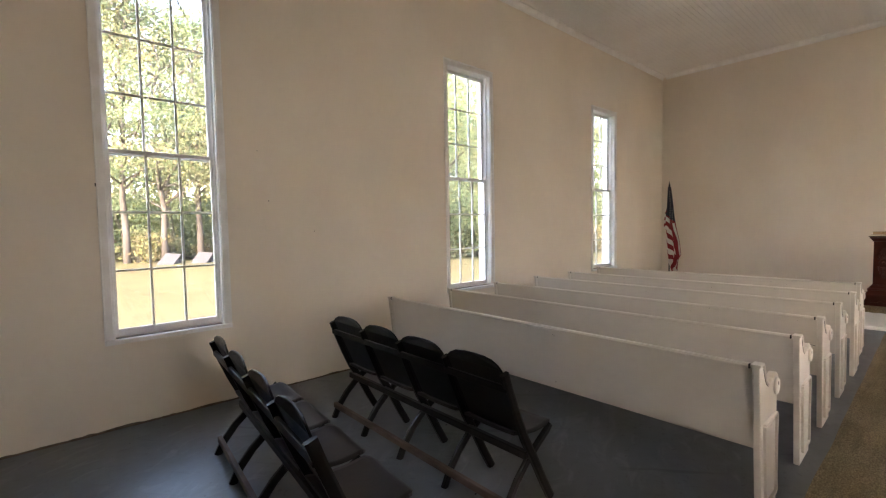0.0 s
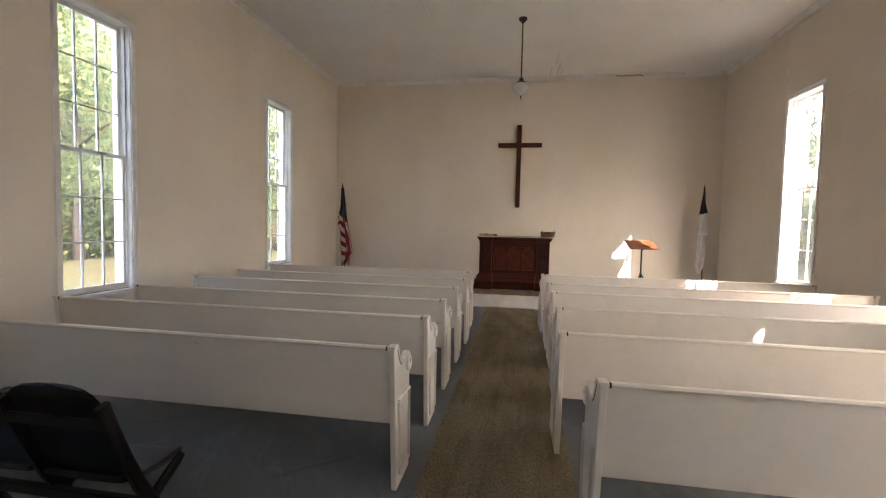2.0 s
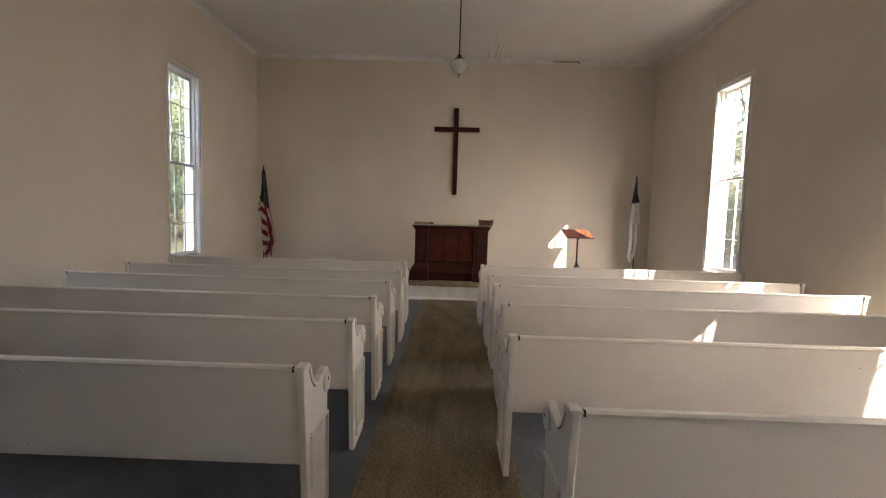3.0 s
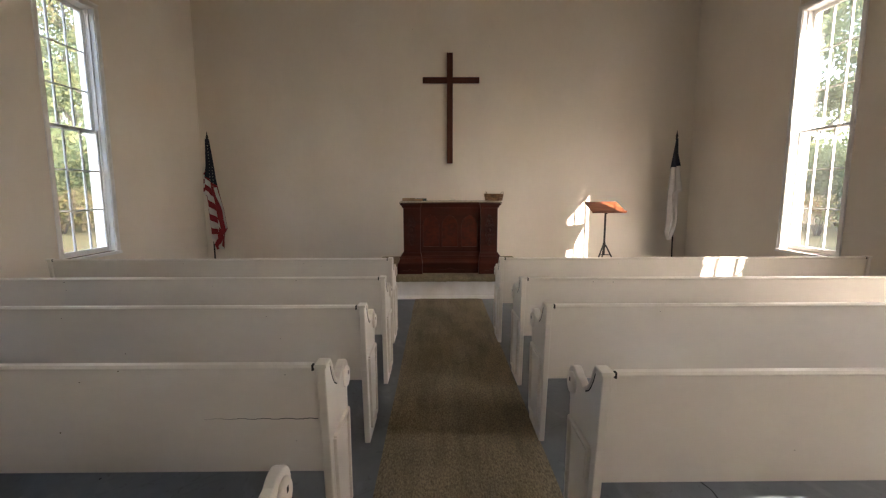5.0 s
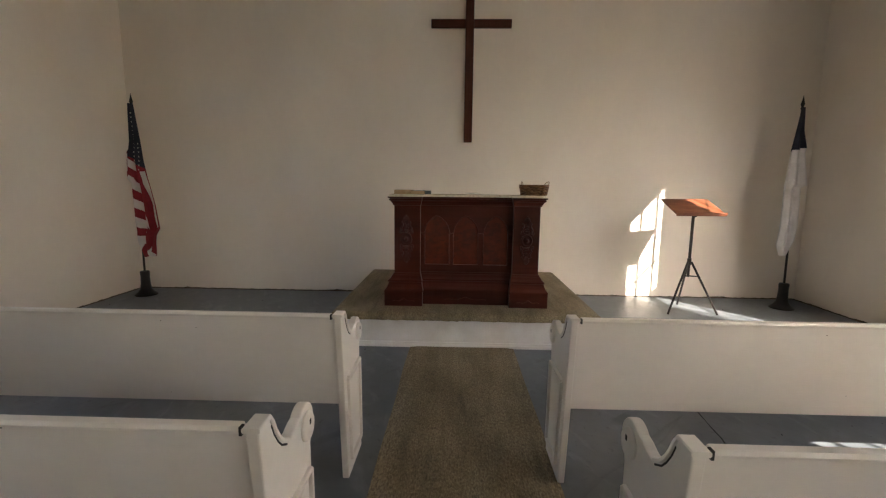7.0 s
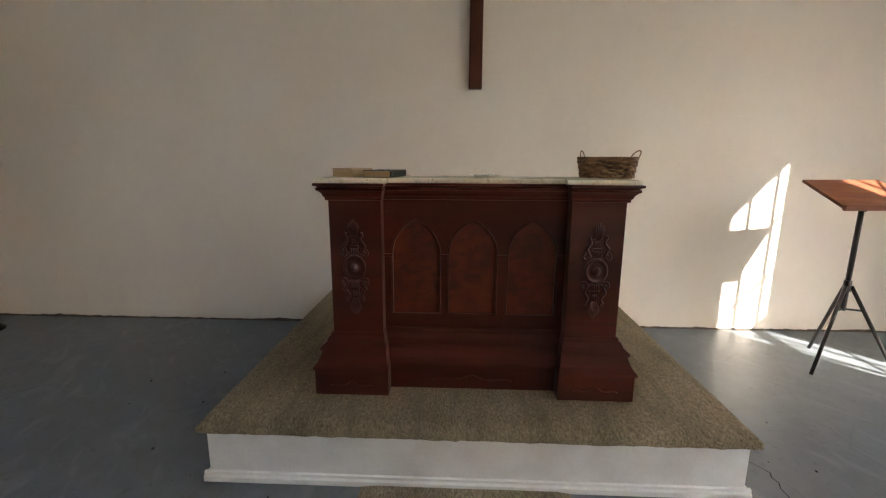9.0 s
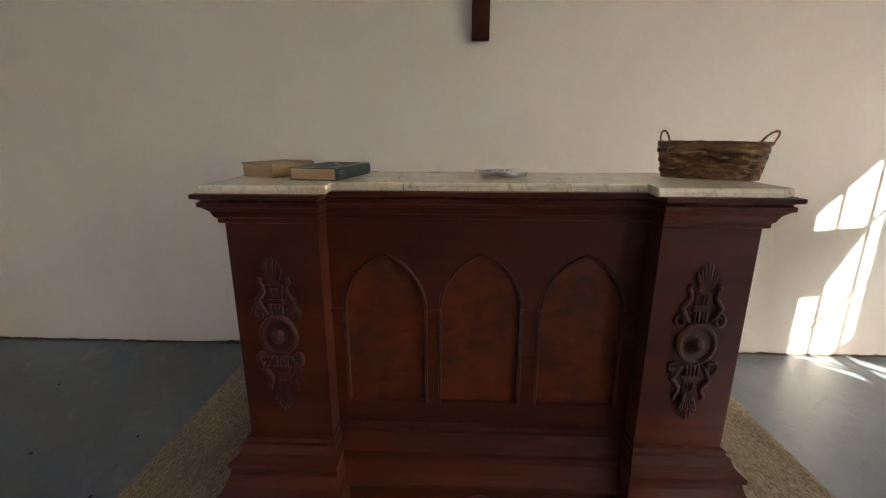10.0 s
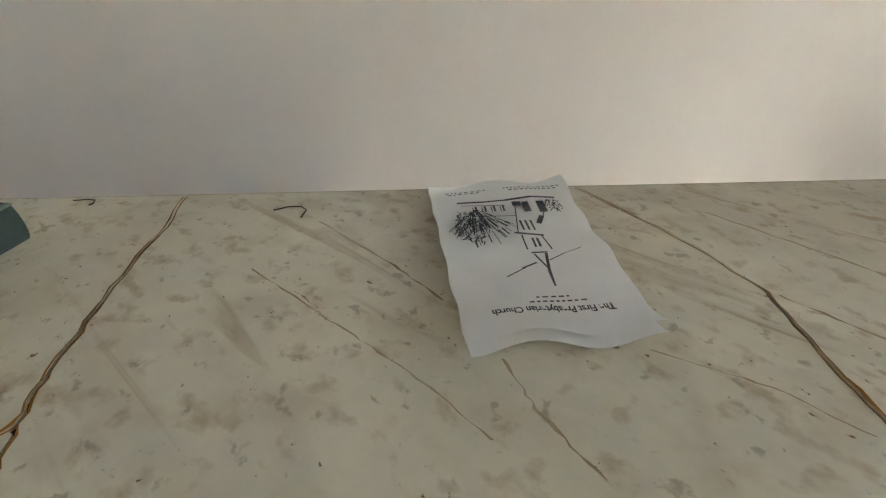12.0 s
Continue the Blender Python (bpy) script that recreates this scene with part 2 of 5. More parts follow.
def beam(bm, a, b, w, d, edge=0.003, up=(0, 0, 1)):
    """A squared bar from a to b."""
    a, b = Vector(a), Vector(b)
    way = (b - a).normalized()
    side = way.cross(Vector(up))
    side = side.normalized() if side.length > 1e-4 else Vector((1, 0, 0))
    top = side.cross(way)
    m = Matrix((side, way, top)).transposed().to_4x4()
    made = bmesh.ops.create_cube(bm, size=1, matrix=Matrix.Translation((a + b) / 2) @ m @ Matrix.Diagonal((w, (b - a).length, d, 1)))
    if edge:
        bmesh.ops.bevel(bm, geom=list({e for v in made["verts"] for e in v.link_edges}), offset=edge, segments=2, affect="EDGES", profile=0.5)
    return bm


def tube(bm, points, radii, sides=8, closed=False):
    """A round bar through the points, with a radius at each."""
    pts = [Vector(p) for p in points]
    if not hasattr(radii, "__len__"):
        radii = [radii] * len(pts)
    rings, count = [], len(pts)
    side = None
    for i, p in enumerate(pts):
        q0 = pts[i - 1] if (i or closed) else p
        q1 = pts[(i + 1) % count] if (i < count - 1 or closed) else p
        way = (q1 - q0).normalized()
        if side is None:
            side = way.orthogonal().normalized()
        side = (side - way * side.dot(way)).normalized()
        other = way.cross(side)
        rings.append([bm.verts.new(p + radii[i] * (math.cos(2 * math.pi * j / sides) * side + math.sin(2 * math.pi * j / sides) * other)) for j in range(sides)])
    for i in range(count if closed else count - 1):
        a, b = rings[i], rings[(i + 1) % count]
        for j in range(sides):
            f = bm.faces.new((a[j], a[(j + 1) % sides], b[(j + 1) % sides], b[j]))
            f.smooth = True
    if not closed:
        bm.faces.new(rings[0][::-1])
        bm.faces.new(rings[-1])
    return bm


def bent(bm, line, y0, y1, thick):
    """One bent bar through points (x, z), between y0 and y1."""
    pts = [Vector((a, 0, b)) for a, b in line]
    rings = []
    for i, p in enumerate(pts):
        way = (pts[min(i + 1, len(pts) - 1)] - pts[max(i - 1, 0)]).normalized()
        n = Vector((-way.z, 0, way.x)) * thick / 2
        c = min(0.004, thick / 4)
        m = way.cross(n).normalized()
        ring = []
        for side, y in ((1, y0 + c), (1, y1 - c), (0.55, y1), (-0.55, y1), (-1, y1 - c), (-1, y0 + c), (-0.55, y0), (0.55, y0)):
            q = p + n * side
            ring.append((q.x, y, q.z))
        rings.append(ring)
    return loft(bm, rings)


def lathe(bm, profile, sides=24, at=(0, 0, 0)):
    """A turned form from (radius, height) pairs."""
    rings = []
    for r, z in profile:
        rings.append([bm.verts.new((at[0] + r * math.cos(2 * math.pi * j / sides), at[1] + r * math.sin(2 * math.pi * j / sides), at[2] + z)) for j in range(sides)])
    for a, b in zip(rings, rings[1:]):
        for j in range(sides):
            f = bm.faces.new((a[j], a[(j + 1) % sides], b[(j + 1) % sides], b[j]))
            f.smooth = True
    bm.faces.new(rings[0][::-1])
    bm.faces.new(rings[-1])
    return bm


def prism(bm, outline, axis, a, b, edge=0.0):
    """An outline in a plane, given thickness along an axis ('y': points are x, z; 'z': points are x, y; 'x': points are y, z)."""
    def place(p, h):
        return {"x": (h, p[0], p[1]), "y": (p[0], h, p[1]), "z": (p[0], p[1], h)}[axis]
    low = [bm.verts.new(place(p, a)) for p in outline]
    high = [bm.verts.new(place(p, b)) for p in outline]
    count = len(outline)
    faces = [bm.faces.new(low), bm.faces.new(high[::-1])]
    faces += [bm.faces.new((low[i], high[i], high[(i + 1) % count], low[(i + 1) % count])) for i in range(count)]
    bmesh.ops.recalc_face_normals(bm, faces=faces)
    if edge:
        rim = list({e for f in faces[:2] for e in f.edges})
        bmesh.ops.bevel(bm, geom=rim, offset=edge, segments=2, affect="EDGES", profile=0.5)
    return bm


def loft(bm, rings):
    """Closed rings of equal length, joined one to the next and capped."""
    made = [[bm.verts.new(p) for p in ring] for ring in rings]
    count = len(made[0])
    for a, b in zip(made, made[1:]):
        for j in range(count):
            bm.faces.new((a[j], a[(j + 1) % count], b[(j + 1) % count], b[j]))
    bm.faces.new(made[0][::-1])
    bm.faces.new(made[-1])
    bmesh.ops.recalc_face_normals(bm, faces=bm.faces)
    return bm


def mesh_of(name, bm, *mats):
    data = bpy.data.meshes.new(name)
    bm.to_mesh(data)
    bm.free()
    for m in mats:
        data.materials.append(m)
    return data


def part(name, bm, mat, parent, label=""):
    ob = new(name, mesh_of(name, bm, mat))
    ob.parent = parent
    return tagged(ob, label)


def thing(name, m, label, category, group="", kind=""):
    ob = new(name)
    ob.empty_display_size = 0.1
    ob.matrix_world = m
    return tagged(ob, label, category, group, kind)


def solid(name, bm, mat, label, category, kind="", m=None, group=""):
    ob = new(name, mesh_of(name, bm, mat))
    if m is not None:
        ob.matrix_world = m
    return tagged(ob, label, category, group, kind)


# ---- the room ----
NORTH, SOUTH, EAST, WEST, TOP, DEEP = 4.50, -4.37, 11.02, -4.2, 5.0, 0.25
WIN_N, WIN_S = (0.89, 4.585, 8.30), (0.88, 4.575, 8.295)
HALF, SILL, HEAD = 0.42, 0.738, 3.768


def pierced(y0, y1, centres):
    bm = bmesh.new()
    x = WEST
    for c in centres:
        box(bm, x, c - HALF, y0, y1, -0.6, TOP + 0.2)
        box(bm, c - HALF, c + HALF, y0, y1, -0.6, SILL)
        box(bm, c - HALF, c + HALF, y0, y1, HEAD, TOP + 0.2)
        x = c + HALF
    return box(bm, x, EAST + DEEP, y0, y1, -0.6, TOP + 0.2)


solid("wall_north", pierced(NORTH, NORTH + DEEP, WIN_N), PLASTER, "cream plaster wall with three tall windows", "wall", "structure")
solid("wall_south", pierced(SOUTH - DEEP, SOUTH, WIN_S), PLASTER, "cream plaster wall with three tall sunlit windows", "wall", "structure")
solid("wall_east", boxed(EAST, EAST + DEEP, SOUTH, NORTH, -0.6, TOP + 0.2), PLASTER, "bare cream plaster end wall behind the pulpit", "wall", "structure")
# the west wall is out of view, set far back so less light bounces forward
solid("wall_west", boxed(WEST - DEEP, WEST, SOUTH - DEEP, NORTH + DEEP, -0.6, TOP + 0.2), PLASTER, "plain cream plaster rear wall, unseen, set back to dim the rear", "wall", "structure")
solid("floor", boxed(WEST, EAST, SOUTH, NORTH, -0.3, 0), FLOOR, "grey painted concrete floor, scuffed and cracked", "floor", "structure")

bm = bmesh.new()
width = 0.0805
y = SOUTH
while y < NORTH - 0.01:
    box(bm, WEST, EAST, y + 0.0011, min(y + width - 0.0011, NORTH), TOP, TOP + 0.02)
    y += width
box(bm, WEST, EAST, SOUTH, NORTH, TOP + 0.004, TOP + 0.15)
solid("ceiling", bm, CEILING, "white painted narrow board ceiling", "ceiling", "structure")

CROWN = [(0, 0), (0.075, 0), (0.075, -0.012), (0.055, -0.02), (0.03, -0.045), (0.014, -0.07), (0.012, -0.085), (0, -0.085)]
bm = bmesh.new()
prism(bm, [(NORTH - a, TOP + b) for a, b in CROWN], "x", WEST, EAST)
solid("trim_north", bm, TRIM, "white painted crown moulding", "moulding", "structure")
bm = bmesh.new()
prism(bm, [(SOUTH + a, TOP + b) for a, b in CROWN], "x", WEST, EAST)
solid("trim_south", bm, TRIM, "white painted crown moulding", "moulding", "structure")
bm = bmesh.new()
prism(bm, [(EAST - a, TOP + b) for a, b in CROWN], "y", -2.05, NORTH - 0.076)
prism(bm, [(EAST - a, TOP + b) for a, b in CROWN], "y", SOUTH + 0.076, -2.60)
solid("trim_east", bm, TRIM, "white crown moulding with a broken gap", "moulding", "structure")
# the broken stretch: loose flakes and a hanging splinter
bm = bmesh.new()
rng = random.Random(4)
for i in range(16):
    yy = -2.06 - i * 0.036
    beam(bm, (EAST - 0.01 - rng.random() * 0.02, yy, TOP - 0.012 - rng.random() * 0.03), (EAST - 0.03 - rng.random() * 0.03, yy - 0.05, TOP - 0.02 - rng.random() * 0.035), 0.03, 0.008, 0)
beam(bm, (EAST - 0.03, -2.55, TOP - 0.02), (EAST - 0.10, -2.62, TOP - 0.09), 0.015, 0.01, 0)
solid("broken_moulding", bm, material("stained splintered wood", (0.42, 0.34, 0.24), (0.2, 0.15, 0.1), big=9, rough=0.9), "stained broken pieces of crown moulding", "moulding", "structure")


# ---- windows ----
def window(m):
    w = thing("window_1", m, "tall white sash window, nine panes over nine", "window", "sash windows", "structure")
    lo, hi, mid = SILL, HEAD, 2.262
    for name, dims in (("casing", (-0.478, -0.418, -0.014, 0.0, lo - 0.02, hi + 0.045)), ("casing", (0.418, 0.478, -0.014, 0.0, lo - 0.02, hi + 0.045)),
                       ("casing", (-0.418, 0.418, -0.014, 0.0, hi - 0.010, hi + 0.045)), ("casing", (-0.484, 0.484, -0.026, 0.0, hi + 0.045, hi + 0.058)),
                       ("window_sill", (-0.476, 0.476, -0.040, 0.10, lo - 0.038, lo + 0.0))):
        part(name, boxed(*dims, edge=0.004), TRIM, w)
    for s in (-1, 1):
        part("casing_bead", boxed(*sorted((s * 0.466, s * 0.478)), -0.022, -0.0145, lo, hi - 0.012, edge=0.003), TRIM, w)
    part("worn_strip", boxed(-0.40, 0.40, 0.006, 0.052, lo, lo + 0.004, edge=0.001), WORN, w, "bare brown worn sill wood")
    for dims in ((-0.42, -0.410, 0.0, 0.24, lo, hi), (0.410, 0.42, 0.0, 0.24, lo, hi), (-0.408, 0.408, 0.0, 0.24, hi - 0.018, hi), (-0.408, 0.408, 0.10, 0.27, lo, lo + 0.012)):
        part("jamb", boxed(*dims, edge=0.002), TRIM, w)
    for s in (-1, 1):
        part("stop", boxed(*sorted((s * 0.394, s * 0.408)), 0.055, 0.075, lo, hi - 0.018, edge=0.004), TRIM, w)
        part("parting_strip", boxed(*sorted((s * 0.398, s * 0.408)), 0.117, 0.127, lo + 0.012, hi - 0.018, edge=0.002), TRIM, w)
    for name, y0, z0, z1, low_rail, top_rail in (("lower_sash", 0.078, lo + 0.013, mid + 0.02, 0.050, 0.030), ("upper_sash", 0.130, mid - 0.02, hi - 0.020, 0.030, 0.040)):
        bm = bmesh.new()
        y1 = y0 + 0.036
        box(bm, -0.4065, -0.374, y0, y1, z0, z1, 0.003)
        box(bm, 0.374, 0.4065, y0, y1, z0, z1, 0.003)
        box(bm, -0.374, 0.374, y0 + 0.001, y1 - 0.001, z0, z0 + low_rail, 0.003)
        box(bm, -0.374, 0.374, y0 + 0.001, y1 - 0.001, z1 - top_rail, z1, 0.003)
        sash = part(name, bm, TRIM, w)
        g0, g1 = z0 + low_rail, z1 - top_rail
        step, rise = 0.748 / 3, (g1 - g0) / 3
        for i in (1, 2):
            part("muntin", boxed(-0.374 + i * step - 0.009, -0.374 + i * step + 0.009, y0 + 0.004, y1 - 0.006, g0, g1, edge=0.003), TRIM, sash)
            part("muntin", boxed(-0.374, 0.374, y0 + 0.007, y1 - 0.009, g0 + i * rise - 0.009, g0 + i * rise + 0.009, edge=0.003), TRIM, sash)
        for i in range(3):
            for j in range(3):
                pane = part("pane", boxed(-0.374 + i * step, -0.374 + (i + 1) * step, y0 + 0.016, y0 + 0.019, g0 + j * rise, g0 + (j + 1) * rise), GLASS, sash)
                pane.visible_shadow = False
    return w


first = window(pose(WIN_N[0], NORTH, 0))
count = 2
for c, y, turn in [(c, NORTH, 0) for c in WIN_N[1:]] + [(c, SOUTH, 180) for c in WIN_S]:
    w = copy_thing(first, pose(c, y, 0, 0, 0, turn))
    w.name = "window_%d" % count
    count += 1
bm = bmesh.new()
tube(bm, [(8.80, SOUTH + 0.012, TOP - 0.05), (8.79, SOUTH + 0.013, 4.4), (8.755, SOUTH + 0.012, 3.84)], 0.006, 6)
solid("wire", bm, TRIM, "thin painted cable down to the window head", "cable")
bm = bmesh.new()
tube(bm, [(0.417, NORTH - 0.004, 3.2), (0.418, NORTH - 0.004, 2.4), (0.417, NORTH - 0.005, 1.98)], 0.0022, 6)
tube(bm, [(0.414, NORTH - 0.012, 1.99), (0.414, NORTH - 0.012, 1.965)], 0.009, 6)
solid("wire", bm, IRON, "thin dark cord hanging beside the window", "cable")

# ---- marks on walls and ceiling ----
bm = bmesh.new()
rng = random.Random(15)
for i in range(9):
    r = rng.uniform(0.003, 0.006)
    bmesh.ops.create_icosphere(bm, subdivisions=1, radius=r, matrix=Matrix.Translation((rng.uniform(-1, 10.5), NORTH - 0.001, rng.uniform(0.5, 4.6))) @ Matrix.Diagonal((1, 0.3, 1, 1)))
for i in range(4):
    r = rng.uniform(0.003, 0.005)
    bmesh.ops.create_icosphere(bm, subdivisions=1, radius=r, matrix=Matrix.Translation((EAST - 0.001, rng.uniform(-4, 4.2), rng.uniform(0.5, 4.6))) @ Matrix.Diagonal((0.3, 1, 1, 1)))
for i in range(6):
    r = rng.uniform(0.003, 0.006)
    bmesh.ops.create_icosphere(bm, subdivisions=1, radius=r, matrix=Matrix.Translation((rng.uniform(0, 10.5), SOUTH + 0.001, rng.uniform(0.5, 4.6))) @ Matrix.Diagonal((1, 0.3, 1, 1)))
solid("nail_holes", bm, WORN, "small dark nail holes in the plaster", "nail holes", "stuff")
bm = bmesh.new()
for a, b, y, w in ((10.35, 10.93, -0.62, 0.006), (10.15, 10.90, -0.78, 0.008), (10.45, 10.93, -0.86, 0.005), (9.6, 10.2, -0.70, 0.004)):
    box(bm, a, b, y - w, y + w, TOP - 0.003, TOP - 0.0005)
solid("ceiling_streaks", bm, material("pale brown damp stain", (0.50, 0.45, 0.39), (0.62, 0.58, 0.53), big=6, rough=0.7), "dark damp streaks along ceiling boards", "stain", "structure")
# ---- runner and platform ----
bm = bmesh.new()
bmesh.ops.create_grid(bm, x_segments=140, y_segments=14, size=0.5, matrix=Matrix.Translation((3.48, 0.09, 0.010)) @ Matrix.Diagonal((10.98, 0.94, 1, 1)))
for v in bm.verts:
    v.co.z += 0.003 * noise.noise(v.co * 1.7) + 0.001 * noise.noise(v.co * 11)
    if abs(v.co.y - 0.09) > 0.46:
        v.co.z = 0.002
        v.co.y += 0.012 * noise.noise(Vector((v.co.x * 1.3, v.co.y * 5, 0)))
solid("aisle_runner", bm, RUG, "worn olive brown carpet runner along the aisle", "carpet")

PX, PY0, PY1, PZ = 8.985, -1.145, 1.265, 0.315
plat = thing("platform", pose(0, 0, 0), "low white platform topped with olive carpet", "platform")
part("fascia", boxed(PX, EAST, PY0, PY1, 0, PZ - 0.040, edge=0.004), TRIM, plat, "white painted board front")
STRIP = [(0, 0), (0.022, 0), (0.022, 0.024), (0.013, 0.032), (0.012, 0.044), (0, 0.046)]
part("base_strip", prism(bmesh.new(), [(PX - a, b) for a, b in STRIP], "y", PY0 - 0.022, PY1 + 0.022), TRIM, plat)
part("base_strip", prism(bmesh.new(), [(PY1 + a, b) for a, b in STRIP], "x", PX, EAST), TRIM, plat)
part("base_strip", prism(bmesh.new(), [(PY0 - a, b) for a, b in STRIP], "x", PX, EAST), TRIM, plat)
bm = bmesh.new()
bmesh.ops.create_grid(bm, x_segments=90, y_segments=100, size=0.5, matrix=Matrix.Translation(((PX - 0.03 + EAST) / 2, (PY0 + PY1) / 2, 0)) @ Matrix.Diagonal((EAST - PX + 0.03, PY1 - PY0 + 0.06, 1, 1)))
for v in bm.verts:
    rim = min(v.co.x - (PX - 0.03), PY1 + 0.03 - v.co.y, v.co.y - (PY0 - 0.03))
    fall = max(0.0, 1 - rim / 0.045)
    v.co.z = PZ - 0.034 * fall ** 2 + 0.002 * noise.noise(v.co * 6) + 0.0016 * noise.noise(v.co * 40)
edges = [e for e in bm.edges if e.is_boundary]
low = bmesh.ops.extrude_edge_only(bm, edges=edges)["geom"]
for v in [g for g in low if isinstance(g, bmesh.types.BMVert)]:
    v.co.z = PZ - 0.062 + 0.006 * noise.noise(v.co * 30)
for f in bm.faces:
    f.smooth = True
part("carpet", bm, RUG, plat, "olive brown pile carpet with a rolled edge")

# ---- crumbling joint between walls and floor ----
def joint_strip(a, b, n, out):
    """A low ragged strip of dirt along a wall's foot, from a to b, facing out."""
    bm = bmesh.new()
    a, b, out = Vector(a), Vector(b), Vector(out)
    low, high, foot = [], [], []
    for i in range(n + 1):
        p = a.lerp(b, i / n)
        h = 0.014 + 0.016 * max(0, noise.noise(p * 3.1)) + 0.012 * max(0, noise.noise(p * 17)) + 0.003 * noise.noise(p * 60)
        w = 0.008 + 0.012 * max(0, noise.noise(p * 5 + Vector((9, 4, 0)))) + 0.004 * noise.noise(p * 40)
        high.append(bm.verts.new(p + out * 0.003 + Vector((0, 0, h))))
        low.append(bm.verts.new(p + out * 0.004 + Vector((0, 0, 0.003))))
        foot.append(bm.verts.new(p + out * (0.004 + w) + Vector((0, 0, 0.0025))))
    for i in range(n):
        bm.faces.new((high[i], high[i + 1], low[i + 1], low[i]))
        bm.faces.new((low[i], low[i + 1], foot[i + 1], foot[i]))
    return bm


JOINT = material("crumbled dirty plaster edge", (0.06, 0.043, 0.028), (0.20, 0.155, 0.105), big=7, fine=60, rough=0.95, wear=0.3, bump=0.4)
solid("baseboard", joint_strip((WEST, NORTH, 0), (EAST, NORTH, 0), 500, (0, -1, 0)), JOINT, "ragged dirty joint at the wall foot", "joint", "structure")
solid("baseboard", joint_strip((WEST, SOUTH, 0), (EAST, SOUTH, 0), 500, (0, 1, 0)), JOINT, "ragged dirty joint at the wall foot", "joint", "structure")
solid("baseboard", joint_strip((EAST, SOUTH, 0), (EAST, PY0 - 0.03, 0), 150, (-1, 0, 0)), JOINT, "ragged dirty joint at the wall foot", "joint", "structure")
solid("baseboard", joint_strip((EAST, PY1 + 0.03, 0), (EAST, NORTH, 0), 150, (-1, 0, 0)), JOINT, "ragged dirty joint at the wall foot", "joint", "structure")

# ---- floor crack and specks ----
def crack_strip(points, w, z):
    bm = bmesh.new()
    rng = random.Random(len(points))
    fine = []
    for a, b in zip(points, points[1:]):
        for i in range(8):
            t = i / 8
            fine.append((a[0] + (b[0] - a[0]) * t + rng.uniform(-0.008, 0.008), a[1] + (b[1] - a[1]) * t + rng.uniform(-0.008, 0.008)))
    left, right = [], []
    for i, (px, py) in enumerate(fine):
        h = w * rng.uniform(0.4, 1.0) * math.sin(math.pi * (i + 0.5) / len(fine)) ** 0.4
        left.append(bm.verts.new((px, py - h, z)))
        right.append(bm.verts.new((px, py + h, z)))
    for i in range(len(fine) - 1):
        bm.faces.new((left[i], left[i + 1], right[i + 1], right[i]))
    return bm


solid("floor_crack", crack_strip([(9.45, -1.19), (9.15, -1.36), (8.86, -1.33), (8.70, -1.39), (8.40, -1.33), (7.9, -1.45), (7.4, -1.40), (6.6, -1.30)], 0.006, 0.004), CRACK_SHADE, "dark crack and shadow line through the painted floor", "crack", "structure")
solid("floor_crack", crack_strip([(6.5, -0.95), (5.9, -1.10), (5.3, -1.02), (4.9, -1.15), (4.3, -1.05)], 0.006, 0.004), CRACK_SHADE, "dark crack and shadow line through the painted floor", "crack", "structure")
bm = bmesh.new()
rng = random.Random(8)
for i in range(120):
    sx, sy, r = rng.uniform(0.5, 10.8), rng.uniform(-4, 4.3), rng.uniform(0.003, 0.011)
    if PY0 - 0.1 < sy < PY1 + 0.1 and sx > 8.9:
        continue
    bmesh.ops.create_icosphere(bm, subdivisions=1, radius=r, matrix=Matrix.Translation((sx, sy, 0.002)) @ Matrix.Diagonal((1, rng.uniform(0.4, 1), 0.35, 1)))
solid("debris", bm, STONE, "paint chips and crumbs scattered on the floor", "debris", "stuff")


# ---- pews ----
def end_profile():
    pts = [(0.11, 0.0), (0.405, 0.0), (0.398, 0.10), (0.385, 0.30), (0.382, 0.612)]
    cx, cz, r = 0.345, 0.690, 0.074
    for a in range(-48, 140, 12):
        pts.append((cx + r * math.cos(radians(a)), cz + r * math.sin(radians(a))))
    pts += [(0.268, 0.742), (0.240, 0.732), (0.210, 0.728), (0.180, 0.735), (0.150, 0.752), (0.125, 0.780), (0.104, 0.812), (0.088, 0.842), (0.080, 0.864), (0.014, 0.864), (0.016, 0.84)]
    return pts


def lean(z):
    return 0.018 + 0.0904 * (0.852 - z)


